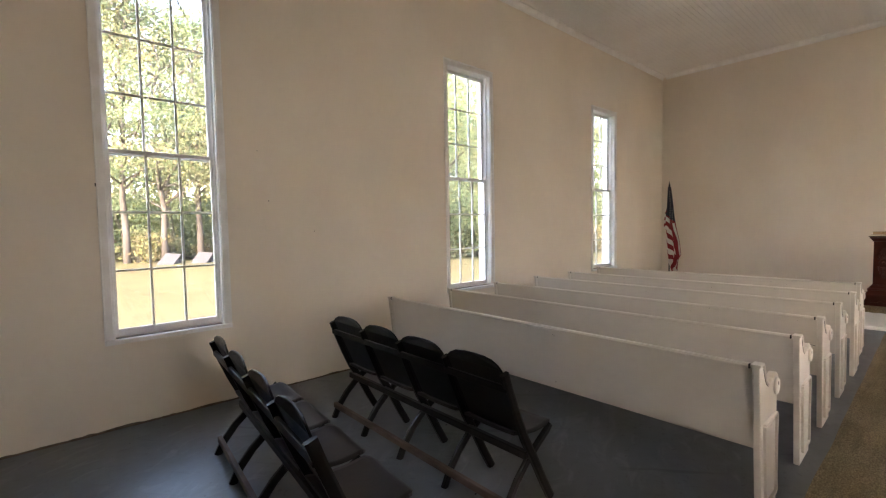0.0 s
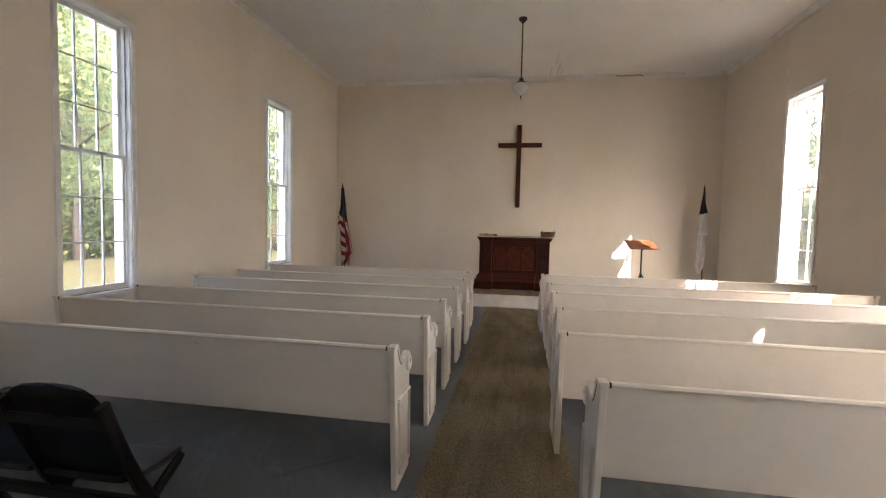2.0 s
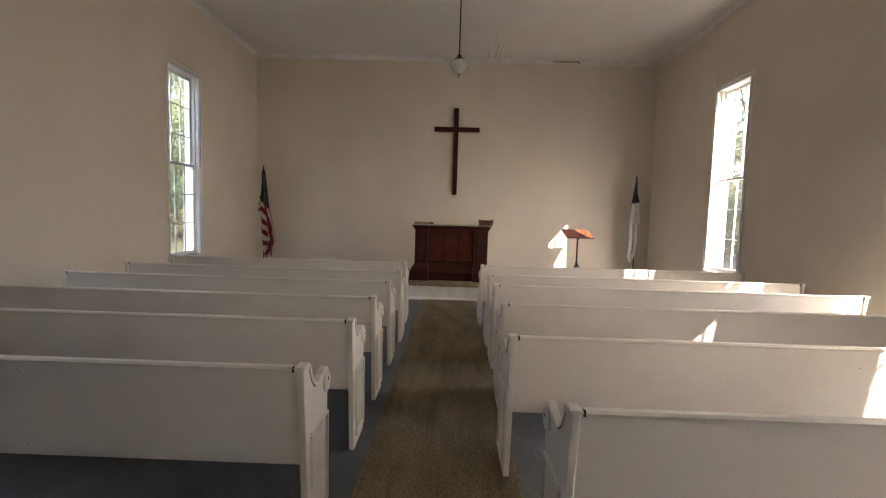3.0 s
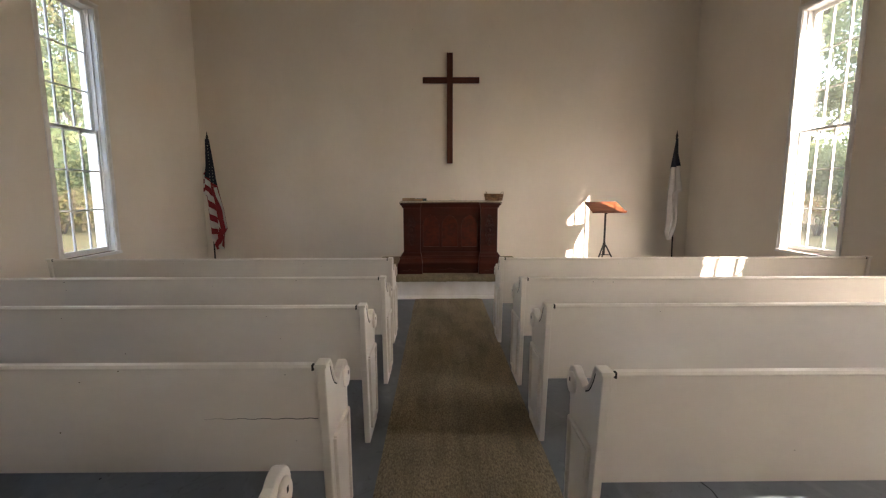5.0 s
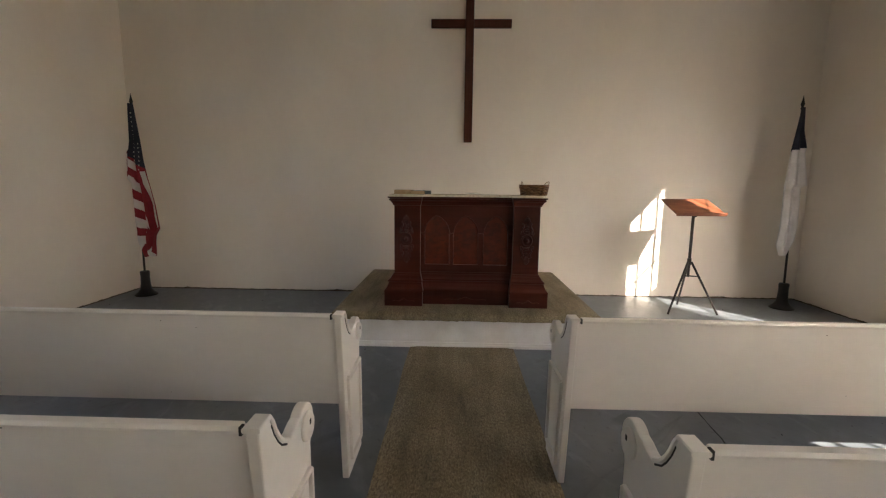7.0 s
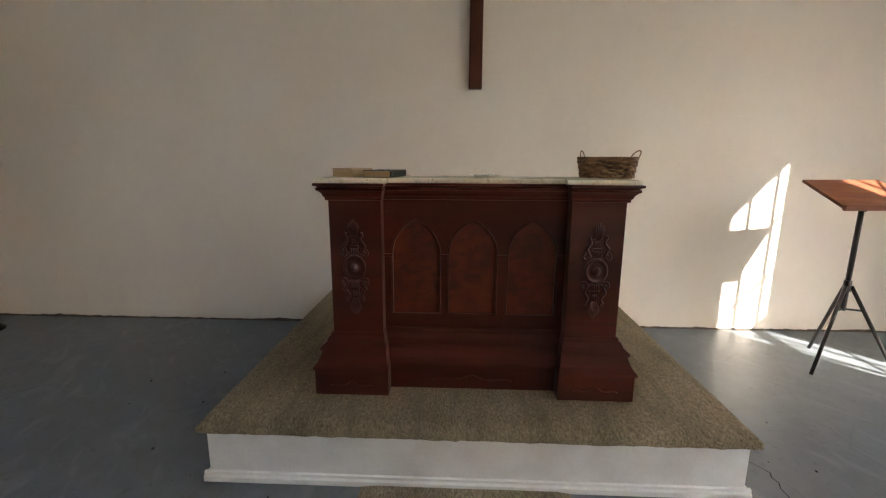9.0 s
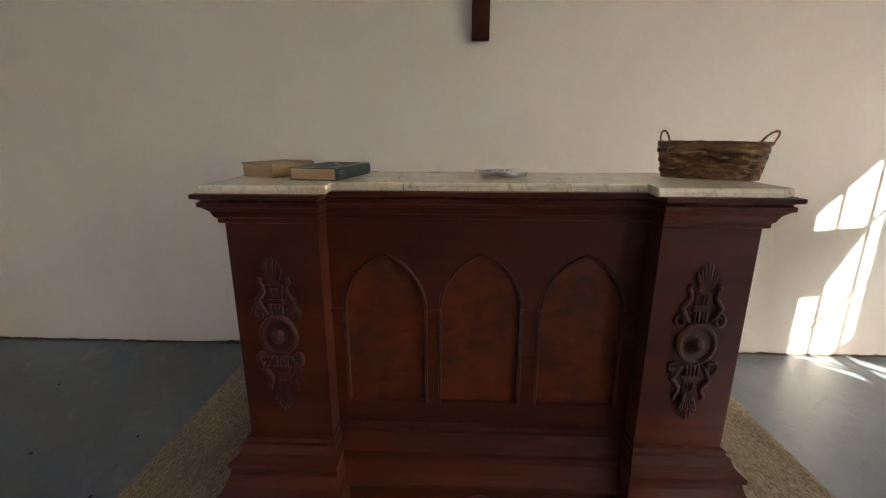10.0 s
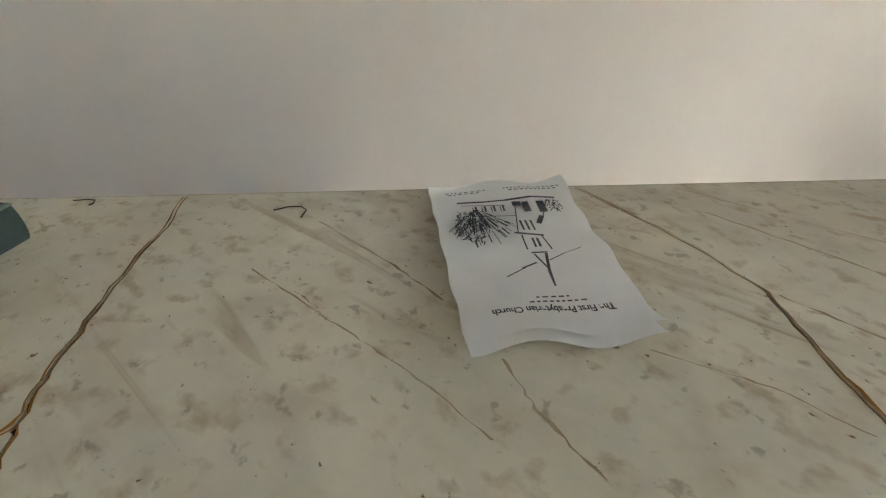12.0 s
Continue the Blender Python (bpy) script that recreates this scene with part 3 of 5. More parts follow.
def pew(m, length, s, label):
    """A pew whose aisle end is at y = 0 and which runs to y = s * length; it faces +x."""
    p = thing("pew", m, label, "pew", "pews along the aisle")
    shape = end_profile()
    for far in (0, 1):
        a = s * (length - 0.034) if far else 0.0
        b = s * length if far else s * 0.034
        panel = part("end_panel", prism(bmesh.new(), shape, "y", a, b, 0.005), PEW, p)
        face, out = (b, s) if far else (a, -s)
        bm = bmesh.new()
        # round boss at the scroll and its dark centre hole
        lathe(bm, [(0.048, 0.0), (0.048, 0.008), (0.040, 0.014), (0.010, 0.014)], 20)
        bmesh.ops.transform(bm, verts=bm.verts, matrix=Matrix.Translation((0.345, face, 0.690)) @ Matrix.Rotation(radians(-90 if out > 0 else 90), 4, "X"))
        part("scroll_boss", bm, PEW, panel)
        # raised field with a frame of moulding
        bm = bmesh.new()
        edge = [(0.105, 0.535), (0.357, 0.535), (0.365, 0.20), (0.372, 0.08), (0.155, 0.08)]
        ring = edge + edge[:1]
        for q0, q1 in zip(ring, ring[1:]):
            beam(bm, (q0[0], face + out * 0.004, q0[1]), (q1[0], face + out * 0.004, q1[1]), 0.018, 0.020, 0.004, up=(0, 1, 0))
        part("panel_moulding", bm, PEW, panel)
        part("raised_field", prism(bmesh.new(), [(0.142, 0.505), (0.330, 0.505), (0.338, 0.20), (0.342, 0.11), (0.182, 0.11)], "y", face - out * 0.002, face + out * 0.006, 0.003), PEW, panel)
        # capping strip over the back and down into the dip
        bm = bmesh.new()
        line = [(0.008, 0.869), (0.078, 0.869), (0.093, 0.848), (0.108, 0.816), (0.130, 0.783), (0.154, 0.757), (0.190, 0.737)]
        low, high = min(a, b) - 0.006, max(a, b) + 0.006
        bent(bm, line, low, high, 0.014)
        part("cap", bm, PEW, panel)
        # dark strip below the cap draws the gap together with its shadow line
        part("cap_gap_shade", bent(bmesh.new(), [(x - 0.006, z - 0.010) for x, z in line[2:]], low + 0.0045, high - 0.0045, 0.006), CRACK_SHADE, panel, "dark strip for the gap and shadow under the cap")
        part("peg_hole", boxed(0.338, 0.352, *sorted((face + out * 0.0125, face + out * 0.0152)), 0.698, 0.716, edge=0.002), CRACK_SHADE, panel, "dark chipped hole in the boss")
    y0, y1 = sorted((s * 0.034, s * (length - 0.034)))
    z0, z1, t = 0.425, 0.852, 0.022
    part("back_board", prism(bmesh.new(), [(lean(z0) + 0.012, z0), (lean(z0) + 0.012 + t, z0), (lean(z1) + 0.012 + t, z1), (lean(z1) + 0.012, z1)], "y", y0, y1, 0.002), PEW, p)
    bm = bmesh.new()
    prism(bm, [(0.024, 0.852), (0.052, 0.852), (0.056, 0.862), (0.050, 0.872), (0.024, 0.872), (0.018, 0.862)], "y", y0 + 0.016, y1 - 0.016, 0.003)
    part("top_rail", bm, PEW, p)
    for y in (y0 + 0.010, y1 - 0.017):
        part("notch", boxed(0.017, 0.036, y, y + 0.007, 0.850, 0.8725), CRACK_SHADE, p, "dark worn gap at the rail end")
    part("seat", prism(bmesh.new(), [(0.08, 0.412), (0.43, 0.425), (0.455, 0.437), (0.43, 0.450), (0.08, 0.436)], "y", y0, y1, 0.003), PEW, p)
    part("seat_rail", boxed(0.375, 0.395, y0, y1, 0.335, 0.418, edge=0.003), PEW, p)
    return p


LEFT = "long white painted wooden pew with a scroll arm at the aisle"
RIGHT = "long white painted wooden pew with chipped scroll arm ends"
left = pew(pose(2.745, 0.668, 0), 3.27, 1, LEFT)
for x, y in ((3.60, 0.652), (4.385, 0.648), (5.24, 0.645), (6.075, 0.632), (7.02, 0.675)):
    copy_thing(left, pose(x, y, 0, 0, 0, 0.25 if x < 4 else 0))
right = pew(pose(2.42, -0.362, 0), 3.60, -1, RIGHT)
for x, y in ((3.36, -0.280), (4.30, -0.345), (5.245, -0.375), (6.03, -0.383), (7.03, -0.365)):
    copy_thing(right, pose(x, y, 0, 0, 0, 0))

# paint chips on the pew backs
bm = bmesh.new()
rng = random.Random(3)
for px, side in [(x, 1) for x in (2.745, 3.60, 4.385, 5.24, 6.075, 7.02)] + [(x, -1) for x in (2.42, 3.36, 4.30, 5.245, 6.03, 7.03)]:
    for i in range(6):
        z = rng.choice((rng.uniform(0.43, 0.47), rng.uniform(0.45, 0.85), rng.uniform(0.80, 0.85)))
        yy = side * rng.uniform(0.75, 3.2)
        r = rng.uniform(0.001, 0.0028)
        bmesh.ops.create_icosphere(bm, subdivisions=1, radius=r, matrix=Matrix.Translation((px + lean(z) + 0.0115, yy, z)) @ Matrix.Diagonal((0.15, rng.uniform(0.8, 2.5), rng.uniform(0.5, 1.2), 1)))
solid("paint_chips", bm, LITTER, "small brown chips and nail marks in white paint", "paint chips", "stuff")


# a split in one pew's back board
bm = bmesh.new()
for i in range(24):
    yy = 0.69 + i * 0.018
    h = 0.0032 * (1 - i / 26)
    z = 0.648 + 0.002 * math.sin(i * 1.3)
    beam(bm, (4.385 + lean(z) + 0.0118, yy, z), (4.385 + lean(z) + 0.0118, yy + 0.019, z + 0.0005), 0.0012, h, 0)
solid("board_split", bm, CRACK_SHADE, "long dark split in white pew back", "crack", "stuff")


# ---- folding chair rows ----
def chair_row(m):
    row = thing("chair_row", m, "row of four joined black wooden folding chairs", "chair", "folding chair rows")
    pitch, n = 0.465, 4
    for i in range(n + 1):
        y = i * pitch
        bm = bmesh.new()
        # long member: front foot up and back to the top of the backrest
        pts = [(0.40, 0.0), (0.325, 0.13), (0.235, 0.30), (0.165, 0.42), (0.10, 0.56), (0.035, 0.72), (-0.005, 0.83)]
        bent(bm, pts, y - 0.014, y + 0.014, 0.052)
        part("back_leg", bm, BLACK, row)
        bm = bmesh.new()
        pts = [(0.0, 0.0), (0.045, 0.09), (0.125, 0.19), (0.21, 0.265), (0.31, 0.335), (0.41, 0.395), (0.435, 0.42)]
        bent(bm, pts, y + 0.015, y + 0.041, 0.048)
        part("seat_leg", bm, BLACK, row)
    full = n * pitch
    part("foot_rail", beam(bmesh.new(), (0.022, -0.03, 0.105), (0.022, full + 0.05, 0.105), 0.03, 0.045, 0.005), WORN, row, "scuffed brown wooden rail")
    part("seat_rail", beam(bmesh.new(), (0.17, -0.01, 0.335), (0.17, full + 0.03, 0.335), 0.035, 0.045, 0.005), BLACK, row)
    part("back_rail", beam(bmesh.new(), (0.008, -0.01, 0.745), (0.008, full + 0.02, 0.745), 0.022, 0.040, 0.005), BLACK, row)
    for i in range(n):
        y0, y1 = i * pitch + 0.020, (i + 1) * pitch - 0.008
        mid, half = (y0 + y1) / 2, (y1 - y0) / 2
        outline = [(-half + 0.03, 0.0), (half - 0.03, 0.0), (half - 0.008, 0.03), (half - 0.004, 0.38)]
        outline += [(half * c, 0.428 + 0.054 * (1 - abs(c) ** 6)) for c in (0.985, 0.95, 0.85, 0.65, 0.35, 0.0, -0.35, -0.65, -0.85, -0.95, -0.985)]
        outline += [(-half + 0.004, 0.38), (-half + 0.008, 0.03)]
        bm = bmesh.new()
        prism(bm, outline, "x", -0.006, 0.006, 0.003)
        for v in bm.verts:
            v.co.x += 0.030 * (1 - (v.co.y / half) ** 2)
        bmesh.ops.transform(bm, verts=bm.verts, matrix=Matrix.Translation((0.170, mid, 0.435)) @ Matrix.Rotation(radians(-22.5), 4, "Y"))
        part("backrest", bm, BLACK, row)
        bm = bmesh.new()
        nu, nv = 16, 14
        sheets = []
        for lift in (0.008, -0.008):
            sheet = []
            for a in range(nv + 1):
                t = a / nv
                x = 0.12 + 0.365 * t
                wide = half - 0.004 - 0.022 * (1 - t) ** 2 - 0.05 * max(0, (t - 0.8) / 0.2) ** 2.5
                z = 0.447 - 0.030 * math.sin(math.pi * t * 0.95) - 0.035 * max(0, (t - 0.82) / 0.18) ** 2
                sheet.append([bm.verts.new((x, mid + wide * (2 * b / nu - 1), z + lift + 0.006 * (2 * b / nu - 1) ** 2)) for b in range(nu + 1)])
            sheets.append(sheet)
        top, low = sheets
        for a in range(nv):
            for b in range(nu):
                bm.faces.new((top[a][b], top[a + 1][b], top[a + 1][b + 1], top[a][b + 1])).smooth = True
                bm.faces.new((low[a][b], low[a][b + 1], low[a + 1][b + 1], low[a + 1][b])).smooth = True
        for b in range(nu):
            bm.faces.new((top[0][b], top[0][b + 1], low[0][b + 1], low[0][b]))
            bm.faces.new((top[nv][b], low[nv][b], low[nv][b + 1], top[nv][b + 1]))
        for a in range(nv):
            bm.faces.new((top[a][0], low[a][0], low[a + 1][0], top[a + 1][0]))
            bm.faces.new((top[a][nu], top[a + 1][nu], low[a + 1][nu], low[a][nu]))
        part("seat", bm, SEAT, row, "scuffed black seat, grey sheen put into its colour")
    return row


row = chair_row(pose(1.855, 1.575, 0))
copy_thing(row, pose(0.795, 1.60, 0, 0, 0, -4.6))

# ---- pulpit ----
ALT = thing("pulpit", pose(9.22, 0.056, PZ), "carved dark mahogany pulpit with a marble top", "pulpit")
BACK = 0.385


def plan(front, centre, outer, inner, z):
    return [(BACK, -outer, z), (front, -outer, z), (front, -inner, z), (centre, -inner, z), (centre, inner, z), (front, inner, z), (front, outer, z), (BACK, outer, z)]


def tiers(levels):
    """Levels: height and how far the form stands out from the shaft."""
    return loft(bmesh.new(), [plan(0.030 - o, 0.105 - o, 0.680 + o, 0.437 - o * 0.4, z) for z, o in levels])


part("plinth", loft(bmesh.new(), [plan(-0.010, 0.078, 0.772, 0.412, 0.0), plan(-0.010, 0.078, 0.772, 0.412, 0.142), plan(-0.006, 0.082, 0.768, 0.414, 0.150)]), WOOD, ALT)
part("base_moulding", tiers([(0.150, 0.086), (0.162, 0.084), (0.185, 0.066), (0.215, 0.052), (0.235, 0.047), (0.238, 0.055), (0.252, 0.055), (0.258, 0.046), (0.272, 0.030), (0.295, 0.020), (0.300, 0.012), (0.312, 0.010), (0.316, 0.002)]), WOOD, ALT)
part("body", loft(bmesh.new(), [plan(0.030, 0.132, 0.680, 0.437, 0.310), plan(0.030, 0.132, 0.680, 0.437, 0.965)]), WOOD, ALT)
part("cornice", tiers([(0.955, 0.002), (0.958, 0.012), (0.969, 0.012), (0.974, 0.018), (0.989, 0.024), (1.000, 0.036), (1.004, 0.044), (1.014, 0.044), (1.017, 0.036), (1.021, 0.040), (1.025, 0.054), (1.0358, 0.054)]), WOOD, ALT)

ARCH_Y = (-0.279, 0.007, 0.283)
HALF_ARCH, LOW, SPRING, PEAK = 0.114, 0.388, 0.687, 0.853


def arch(cy, grow=0.0):
    h = HALF_ARCH + grow
    pts = [(cy - h, LOW - grow), (cy + h, LOW - grow)]
    rise = PEAK + grow - SPRING
    r = (h * h + rise * rise) / (2 * h)
    most = math.asin(rise / r)
    side = [(h - r + r * math.cos(most * i / 10), SPRING + r * math.sin(most * i / 10)) for i in range(11)]
    pts += [(cy + a, b) for a, b in side] + [(cy - a, b) for a, b in side[-2::-1]]
    return pts


bm = bmesh.new()
loops = [[(-0.437, 0.314), (0.437, 0.314), (0.437, 0.956), (-0.437, 0.956)]] + [arch(c) for c in ARCH_Y]
edges = []
for line in loops:
    vs = [bm.verts.new((0.105, a, b)) for a, b in line]
    edges += [bm.edges.new((vs[i], vs[(i + 1) % len(vs)])) for i in range(len(vs))]
bmesh.ops.triangle_fill(bm, use_beauty=True, edges=edges)
made = bmesh.ops.extrude_face_region(bm, geom=list(bm.faces))
bmesh.ops.translate(bm, verts=[g for g in made["geom"] if isinstance(g, bmesh.types.BMVert)], vec=(0.024, 0, 0))
bmesh.ops.recalc_face_normals(bm, faces=bm.faces)
part("arcade_frame", bm, WOOD, ALT)
for c in ARCH_Y:
    part("arch_panel", prism(bmesh.new(), arch(c, -0.001), "x", 0.120, 0.131), BURL, ALT, "reddish figured veneer panel")
    bm = bmesh.new()
    pts = arch(c, 0.004)
    tube(bm, [(0.104, a, b) for a, b in pts[2:]], 0.0048, 8)
    for s in (-1, 1):
        tube(bm, [(0.105, c + s * (HALF_ARCH + 0.004), SPRING), (0.105, c + s * (HALF_ARCH + 0.004), LOW)], 0.0045, 8)
    part("arch_moulding", bm, WOOD, ALT)
for a, b in ((-0.437, -0.392), (-0.156, -0.112), (0.124, 0.159), (0.395, 0.437)):
    part("impost", boxed(0.092, 0.106, a, b, SPRING - 0.008, SPRING + 0.006, edge=0.003), WOOD, ALT)


def curl(bm, cy, cz, r, turns, start, s, x, thick):
    """A flat spiral of carving."""
    pts = []
    steps = int(14 * turns)
    for i in range(steps + 1):
        t = i / steps
        a = start + s * t * turns * 2 * math.pi
        k = r * (1 - 0.75 * t)
        pts.append((x, cy + k * math.cos(a), cz + k * math.sin(a)))
    tube(bm, pts, [thick * (1 - 0.3 * i / steps) for i in range(steps + 1)], 7)


def ornament(cy, cz, x):
    """A boss in a ring with fans, fluting and scrolls above and below."""
    bm = bmesh.new()
    turn = Matrix.Translation((x, cy, cz)) @ Matrix.Rotation(radians(-90), 4, "Y")
    lathe(bm, [(0.066, 0.0), (0.066, 0.010), (0.060, 0.016), (0.052, 0.016), (0.047, 0.008), (0.044, 0.007), (0.024, 0.010), (0.022, 0.014), (0.020, 0.022), (0.014, 0.030), (0.006, 0.034), (0.001, 0.035)], 28)
    bmesh.ops.transform(bm, verts=bm.verts, matrix=turn)
    for up in (1, -1):
        for i in range(4):
            yy = cy + (i - 1.5) * 0.0125
            tube(bm, [(x - 0.004, yy, cz + up * 0.066), (x - 0.006, yy, cz + up * 0.102)], 0.0058, 6)
        prism(bm, [(cy - 0.030, cz + up * 0.102), (cy + 0.030, cz + up * 0.102), (cy + 0.024, cz + up * 0.116), (cy - 0.024, cz + up * 0.116)], "x", x - 0.010, x + 0.002, 0.002)
        prism(bm, [(cy - 0.022, cz + up * 0.116), (cy + 0.022, cz + up * 0.116), (cy + 0.027, cz + up * 0.160), (cy - 0.027, cz + up * 0.160)], "x", x - 0.006, x + 0.002, 0.002)
        for yy in (-0.010, 0.0, 0.010):
            tube(bm, [(x - 0.006, cy + yy, cz + up * 0.122), (x - 0.008, cy + yy, cz + up * 0.150)], 0.0035, 6)
        for i in range(7):
            a = radians((i - 3) * 9)
            reach = 0.090 - 0.006 * abs(i - 3) ** 1.3
            root = Vector((x - 0.003, cy + 0.010 * (i - 3) / 3, cz + up * 0.158))
            tip = root + Vector((-0.006, math.sin(a) * reach * 0.7, up * math.cos(a) * reach))
            tube(bm, [root, root.lerp(tip, 0.5) + Vector((-0.004, 0, 0)), root.lerp(tip, 0.85), tip], [0.003, 0.0060, 0.0062, 0.002], 7)
        for s in (-1, 1):
            line = [(0.030, 0.070), (0.046, 0.084), (0.052, 0.098), (0.062, 0.112), (0.050, 0.124), (0.038, 0.140), (0.040, 0.156), (0.050, 0.168), (0.047, 0.178), (0.040, 0.176)]
            tube(bm, [(x - 0.004, cy + s * a, cz + up * b) for a, b in line], [0.006, 0.009, 0.009, 0.010, 0.010, 0.009, 0.008, 0.008, 0.007, 0.006], 7)
            curl(bm, cy + s * 0.060, cz + up * 0.072, 0.021, 1.2, radians(90 * up), -s * up, x - 0.005, 0.0075)
    for v in bm.verts:
        v.co.y = cy + (v.co.y - cy) * 0.82
        v.co.z = cz + (v.co.z - cz) * 0.93
        v.co.x = x + (v.co.x - x) * 0.72
    return bm


for s, cy in ((-1, -0.563), (1, 0.567)):
    part("carving", ornament(cy, 0.638, 0.030), CARVED, ALT, "carved rosette with fans and scrolls")


def wave(bm, cy, half, z, x):
    pts = []
    for i in range(25):
        t = i / 12 - 1
        bump = 0.014 * math.exp(-(t / 0.16) ** 2) + 0.006 * math.cos(t * 6.5)
        pts.append((x, cy + half * t, z + bump - 0.014 * abs(t) ** 6))
    return tube(bm, pts, 0.0032, 6)


for cy, half, x in ((0.590, 0.105, -0.011), (-0.590, 0.105, -0.011), (0.0, 0.20, 0.077)):
    part("incised_line", wave(bmesh.new(), cy, half, 0.055, x), BURL, ALT)

# marble top, broken along two cracks
TOPZ, MF, MC, MB, M0, M1 = 1.057, -0.006, 0.071, 0.398, -0.727, 0.727
crack_a = [(0.398, 0.262), (0.326, 0.251), (0.285, 0.253), (0.220, 0.248), (0.170, 0.244), (0.135, 0.237)]
main = crack_a + [(0.105, 0.227), (0.071, 0.217)]
branch = crack_a + [(0.115, 0.256), (0.090, 0.284), (0.071, 0.286)]
crack_b = [(0.398, -0.114), (0.330, -0.157), (0.279, -0.186), (0.220, -0.209), (0.163, -0.204), (0.118, -0.204), (0.082, -0.200), (0.071, -0.205)]


def off(line, d, thin=0.3):
    """The line moved sideways by d, less so towards its first point."""
    return [(a, b + d * (thin + (1 - thin) * min(1, max(0, i - 4) / 8)) * (1 + 0.45 * math.sin(i * 0.9))) for i, (a, b) in enumerate(line)]


def jog(line, seed):
    rng = random.Random(seed)
    out = []
    for i, (q0, q1) in enumerate(zip(line, line[1:])):
        for j in range(5):
            t = j / 5
            wig = 0.0 if j == 0 else rng.uniform(-0.0013, 0.0013)
            out.append((q0[0] + (q1[0] - q0[0]) * t, q0[1] + (q1[1] - q0[1]) * t + wig))
    return out + [line[-1]]


main, branch, crack_b = jog(main, 1), jog(branch, 1), jog(crack_b, 3)
joint = 25
G = 0.0011


J = 0.414


def slab(outline, name="marble_slab"):
    rings = []
    # a small step below a rounded upper edge
    for down, inset in ((0.021, 0.003), (0.0195, 0.0), (0.0125, 0.0), (0.0112, 0.0025), (0.0100, 0.0022), (0.0060, 0.0026), (0.0030, 0.0042), (0.0010, 0.0072), (0.0, 0.0115)):
        ring = []
        for a, b in outline:
            front = MF if abs(b) > J - 0.013 and a < MC - 0.001 or abs(b) > J else MC
            ring.append((max(a, front + inset + 0.01 * (a - front)) - inset * (a > MB - 1e-4), b - math.copysign(inset, b) * (abs(b) > 0.7), TOPZ - down))
        rings.append(ring)
    bm = loft(bmesh.new(), rings)
    bmesh.ops.recalc_face_normals(bm, faces=bm.faces)
    part(name, bm, MARBLE, ALT, "cream marble slab with brown veins")


slab([(MB, M1), (MF, M1), (MF, J - 0.012), (MF + 0.012, J - 0.012), (MC, J - 0.006)] + off(branch, G, 0.04)[::-1])
slab([(branch[joint][0] - 0.004, branch[joint][1])] + off(branch, -G)[joint + 1:] + off(main, G)[joint + 1:][::-1])
slab(off(main, -G, 0.04) + off(crack_b, G)[::-1])
slab(off(crack_b, -G) + [(MC, -J + 0.006), (MF + 0.012, -J + 0.012), (MF, -J + 0.012), (MF, M0 + 0.035), (MF + 0.03, M0 - 0.010), (MF + 0.055, M0), (MB, M0)])
part("crack_filler", prism(bmesh.new(), [(0.080, 0.40), (0.390, 0.40), (0.390, -0.35), (0.080, -0.35)], "z", TOPZ - 0.0205, TOPZ - 0.0026), GROUT, ALT, "rusty filler seen in the cracks")


RUST = material("brown rust stain", (0.42, 0.19, 0.03), (0.13, 0.052, 0.012), big=26, fine=130, rough=0.9, wear=0.3, bump=0.1, mix=(0.3, 0.7), gloss=0.08)


def stain(line, side, wide, near=0.0):
    """A thin ragged rust stain beside a crack; wider by near towards the pulpit's front."""
    bm = bmesh.new()
    rng = random.Random(len(line) + int(side))
    line = [q for q in line if 0.082 < q[0] < 0.388]
    rows = []
    for i, (a, b) in enumerate(line):
        w = (wide + near * max(0, (i / len(line) - 0.55) / 0.45)) * rng.uniform(0.25, 1.0)
        rows.append((bm.verts.new((a, b + side * G * 0.9, TOPZ + 0.0004)), bm.verts.new((a + rng.uniform(-0.001, 0.001), b + side * (G + w), TOPZ + 0.0004))))
    for (p, q), (r, t) in zip(rows, rows[1:]):
        bm.faces.new((p, q, t, r))
    bmesh.ops.recalc_face_normals(bm, faces=bm.faces)
    part("rust_stain", bm, RUST, ALT, "brown rust stain along a crack")


stain(branch, 1, 0.0014, 0.012)
stain(branch[joint:], -1, 0.0008, 0.006)
stain(main, -1, 0.0016)
stain(crack_b, 1, 0.0012)
stain(crack_b, -1, 0.0008, 0.004)

VEIN = material("pale brown marble vein", (0.33, 0.225, 0.11), (0.55, 0.46, 0.32), big=30, fine=90, rough=0.2, wear=0.25, bump=0.0, mix=(0.3, 0.7))


def vein(line, wide, seed):
    """A thin wandering vein, flush with the marble."""
    rng = random.Random(seed)
    bm, rows = bmesh.new(), []
    for q0, q1 in zip(line, line[1:]):
        for j in range(9):
            t = j / 9
            w = wide * rng.uniform(0.15, 1.0)
            a, b = q0[0] + (q1[0] - q0[0]) * t, q0[1] + (q1[1] - q0[1]) * t + rng.uniform(-0.0012, 0.0012)
            rows.append((bm.verts.new((a, b - w, TOPZ + 0.00025)), bm.verts.new((a, b + w, TOPZ + 0.00025))))
    for (p, q), (r, t) in zip(rows, rows[1:]):
        bm.faces.new((p, r, t, q))
    part("vein", bm, VEIN, ALT, "thin brown marble vein")


